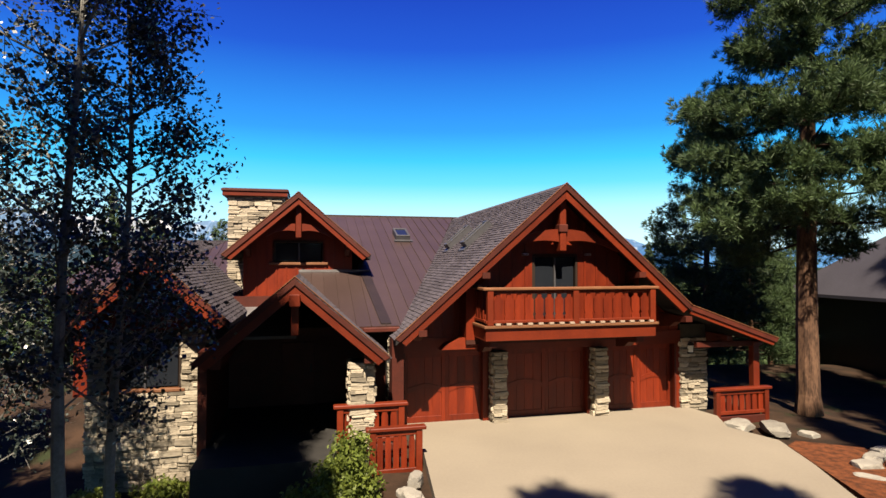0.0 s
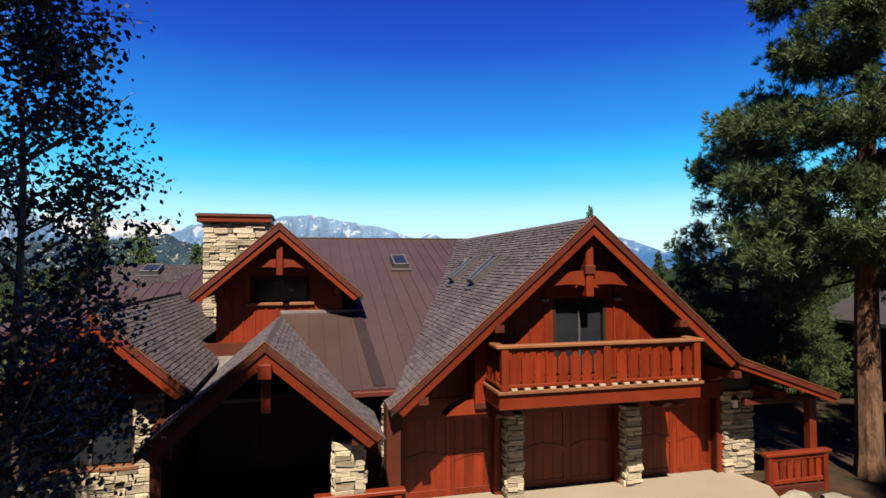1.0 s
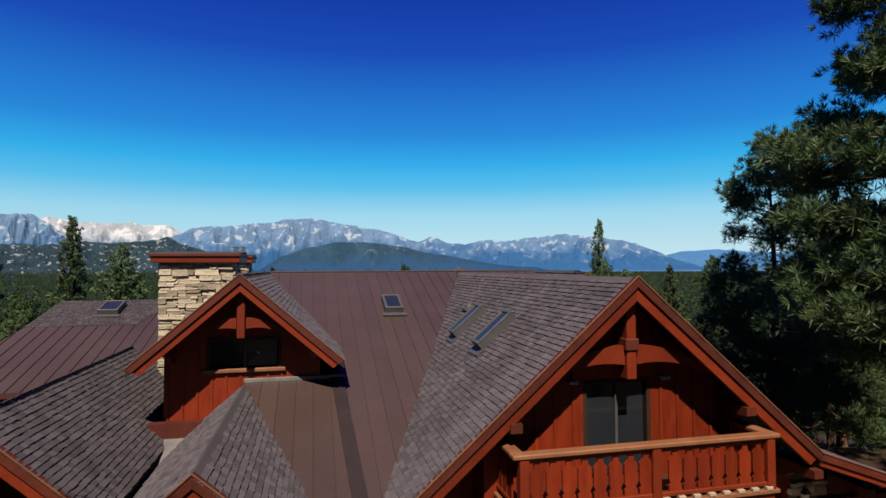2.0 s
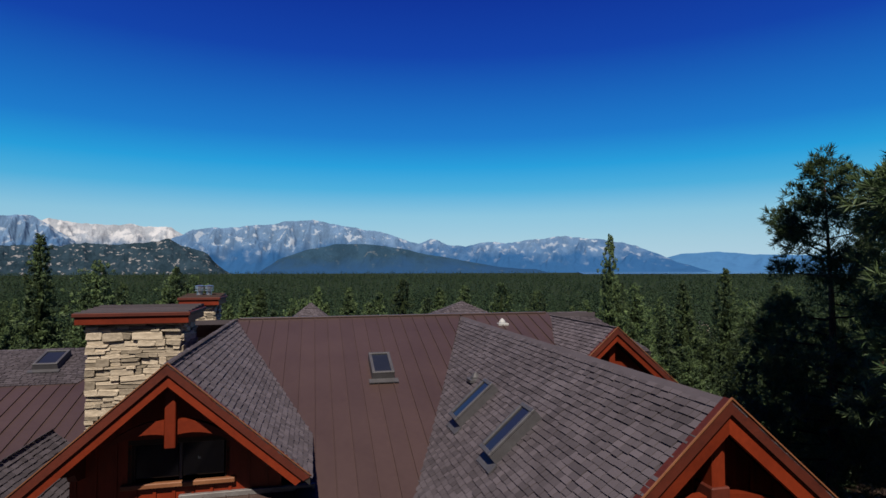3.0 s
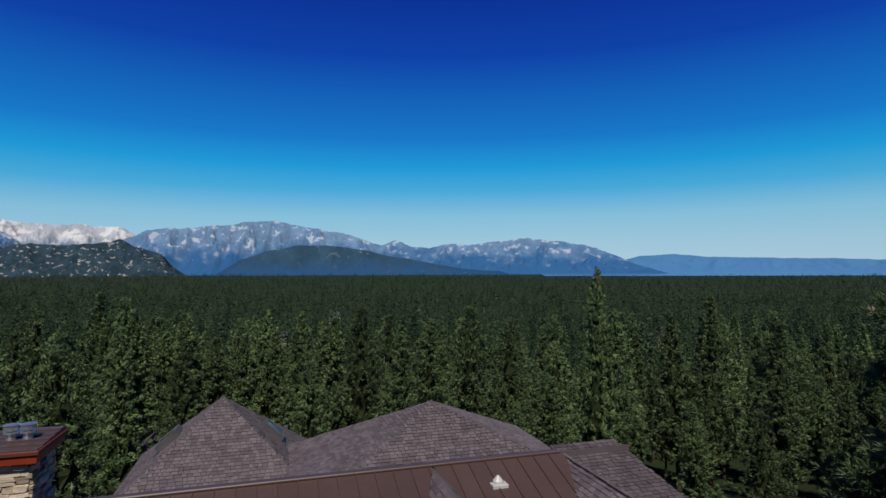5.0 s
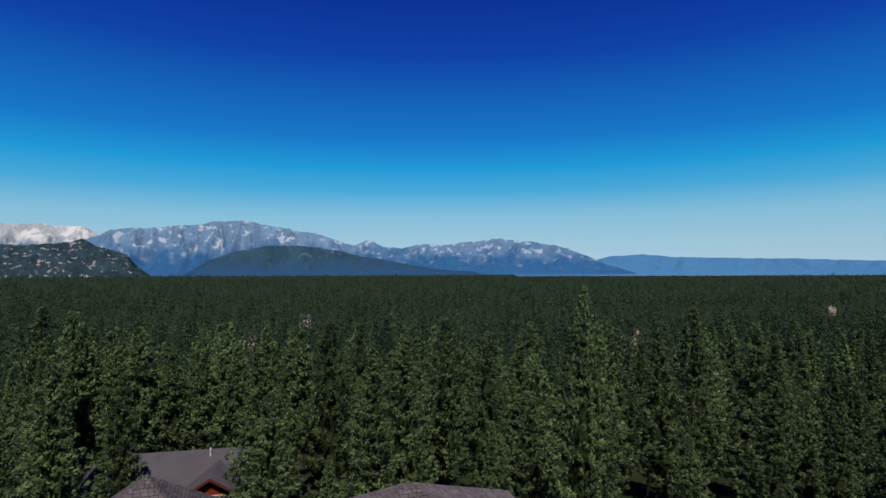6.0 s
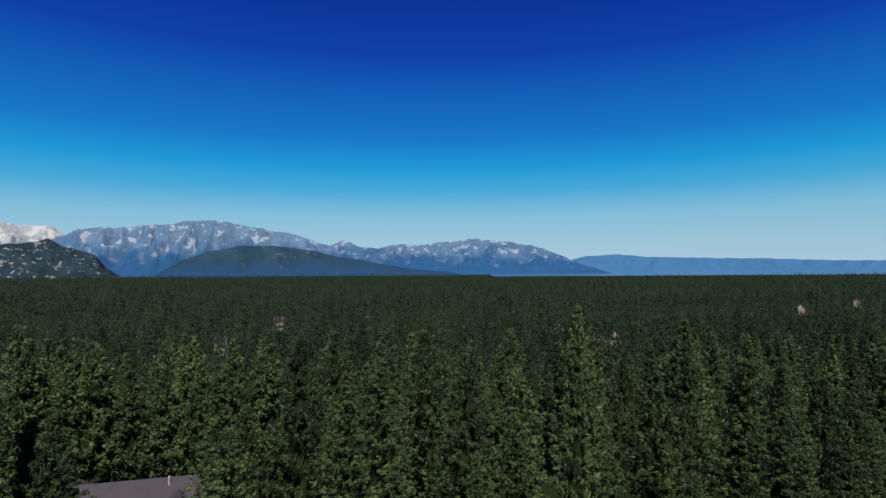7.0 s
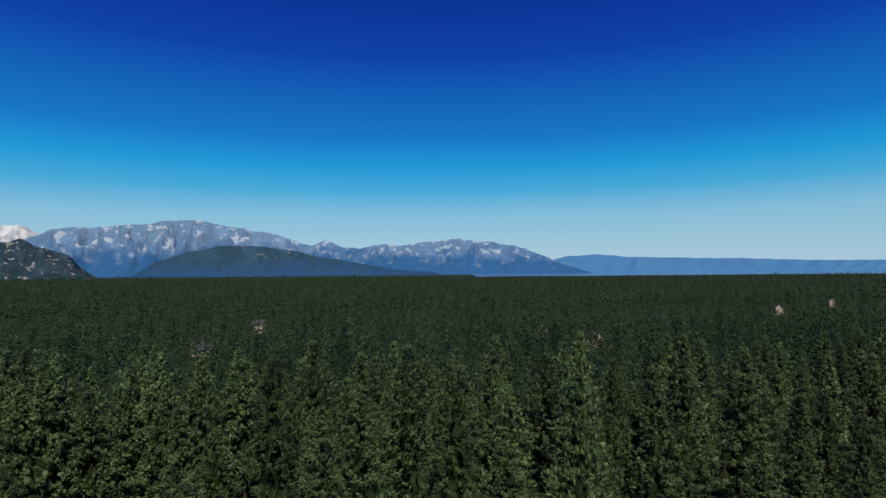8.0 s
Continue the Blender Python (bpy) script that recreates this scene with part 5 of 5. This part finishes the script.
# ---- pieces: shingles, metal pans and stones ----


def frame_of(pts):
    """Axes of a roof plane: along the eave, up the slope, out of it."""
    n = (pts[1] - pts[0]).cross(pts[2] - pts[0])
    if n.z < 0:
        n = -n
    n.normalize()
    s = Vector((0, 0, 1)).cross(n).normalized()
    t = n.cross(s)
    return s, t, n


def cuts(poly, t):
    xs = []
    for (x0, y0), (x1, y1) in zip(poly, poly[1:] + poly[:1]):
        if (y0 <= t < y1) or (y1 <= t < y0):
            xs.append(x0 + (x1 - x0) * (t - y0) / (y1 - y0))
    xs.sort()
    return list(zip(xs[::2], xs[1::2]))


WIDTHS = (0.15, 0.18, 0.21, 0.25)
EXPO = 0.135
single = {}
for w in WIDTHS:
    k = bpy.data.meshes.new("shingle")
    q = [(0, 0, 0.002), (w - 0.018, 0, 0.002), (w - 0.018, EXPO + 0.05, 0.0), (0, EXPO + 0.05, 0.0), (0, 0, 0.038), (w - 0.018, 0, 0.038), (w - 0.018, EXPO + 0.05, 0.008), (0, EXPO + 0.05, 0.008)]
    k.from_pydata(q, [], [(0, 3, 2, 1), (4, 5, 6, 7), (0, 1, 5, 4), (1, 2, 6, 5), (2, 3, 7, 6), (3, 0, 4, 7)])
    k.materials.append(M["shingle"])
    single[w] = k
BOX_F = np.array([(4, 5, 6, 7), (0, 1, 5, 4), (1, 2, 6, 5), (2, 3, 7, 6), (3, 0, 4, 7)])
rng = np.random.default_rng(77)
for idx, (deck, pts, _) in enumerate(SHINGLES):
    s, t, n = frame_of(pts)
    o = pts[0]
    poly = [((p - o).dot(s), (p - o).dot(t)) for p in pts]
    lo, hi = min(p[1] for p in poly), max(p[1] for p in poly)
    verts, faces, alone = [], [], 0
    row = 0
    tt = lo - 0.03
    while tt < hi - 0.08:
        for x0, x1 in cuts(poly, min(max(tt + 0.09, lo + 0.001), hi - 0.001)):
            x = x0 - rng.uniform(0, 0.13)
            while x < x1 - 0.05:
                w = WIDTHS[rng.integers(0, 4)]
                xa, xb = max(x, x0 - 0.02), min(x + w, x1 + 0.02)
                lift = rng.uniform(0.0, 0.014)
                base = o + s * xa + t * (tt + rng.normal(0, 0.006)) + n * lift
                near = idx == 0 and base.y < 17.6 and alone < 290
                if near and xb - xa > w - 0.005:
                    ob = new("shingle", single[w])
                    ob.parent = deck
                    m = Matrix((s, t, n)).transposed().to_4x4()
                    m.translation = base
                    ob.matrix_basis = m
                    alone += 1
                elif xb - xa > 0.03:
                    e = xb - xa - 0.018
                    bb, ss, tv, nn = (np.array(v) for v in (base, s, t, n))
                    u = EXPO + 0.05
                    o8 = len(verts)
                    for q in ((0, 0, 0.002), (e, 0, 0.002), (e, u, 0), (0, u, 0), (0, 0, 0.038), (e, 0, 0.038), (e, u, 0.008), (0, u, 0.008)):
                        verts.append(bb + ss * q[0] + tv * q[1] + nn * q[2])
                    faces.extend((BOX_F + o8).tolist())
                x += w
        tt += EXPO
        row += 1
    if verts:
        ob = raw("shingle_field", verts, faces, M["shingle"], deck)
        tagged(ob, kind="stuff")

for deck, pts, seam in PANS:
    s, t, n = frame_of(pts)
    o = pts[0]
    poly = [((p - o).dot(s), (p - o).dot(t)) for p in pts]
    xs = [p[0] for p in poly]
    x = min(xs)

    def clip(poly, x, keep):
        out = []
        for p, q in zip(poly, poly[1:] + poly[:1]):
            pi, qi = (p[0] - x) * keep >= 0, (q[0] - x) * keep >= 0
            if pi:
                out.append(p)
            if pi != qi:
                f = (x - p[0]) / (q[0] - p[0])
                out.append((x, p[1] + f * (q[1] - p[1])))
        return out

    while x < max(xs) - 0.05:
        strip = clip(clip(poly, x, 1), min(x + seam, max(xs)), -1)
        if len(strip) > 2:
            bm = prism([o + s * p + t * q + n * 0.012 for p, q in strip], n * -0.01)
            left = [q for p, q in strip if p - x < 1e-4]
            if len(left) > 1 and max(left) - min(left) > 0.2:
                add_prism(bm, [o + s * (x + e) + t * min(left) + n * h for e, h in ((0.0, 0.012), (0.022, 0.012), (0.018, 0.05), (0.004, 0.05))], t * (max(left) - min(left)))
            part("metal_pan", bm, M["metalroof"], deck)
        x += seam

# stones share a dozen rough shapes
shapes = []
for i in range(12):
    rg = np.random.default_rng(300 + i)
    bm = bmesh.new()
    bmesh.ops.create_cube(bm, size=1.0)
    for v in bm.verts:
        v.co += Vector(rg.normal(0, 1, 3) * (0.05, 0.05, 0.07))
    bmesh.ops.bevel(bm, geom=list(bm.edges), offset=0.07, segments=1, affect="EDGES")
    k = bpy.data.meshes.new("stone")
    bm.to_mesh(k)
    bm.free()
    k.materials.append(M["stone"])
    shapes.append(k)
rng = np.random.default_rng(8)
for owner, o, s, width, height, n in STONES:
    o, s, n = Vector(o), Vector(s), Vector(n)
    z = 0.0
    while z < height - 0.02:
        h = min(float(rng.choice((0.07, 0.09, 0.11, 0.13, 0.17, 0.21))), height - z)
        x = -rng.uniform(0.0, 0.06)
        while x < width - 0.01:
            w = float(np.clip(rng.gamma(6, 0.055), 0.14, 0.65)) * (0.8 + h * 2)
            w = min(w, width - x + rng.uniform(0.0, 0.05))
            if width - x - w < 0.1:
                w = width - x + rng.uniform(0.0, 0.04)
            split = h > 0.15 and rng.random() < 0.4
            for z0, hh in (((z, h * 0.48), (z + h * 0.5, h * 0.48)) if split else ((z, h),)):
                d = rng.uniform(0.08, 0.17)
                ob = new("stone", shapes[rng.integers(0, 12)])
                ob.parent = owner
                m = Matrix((s, n, Vector((0, 0, 1)))).transposed().to_4x4()
                m.translation = o + s * (x + w / 2) + n * (d * 0.5 - 0.05) + Vector((0, 0, z0 + hh / 2))
                ob.matrix_basis = m @ pose(0, 0, 0, 0, rng.normal(0, 1.5), rng.normal(0, 1)) @ Matrix.Diagonal((w * 0.97, d, hh * 0.93, 1))
            x += w
        z += h
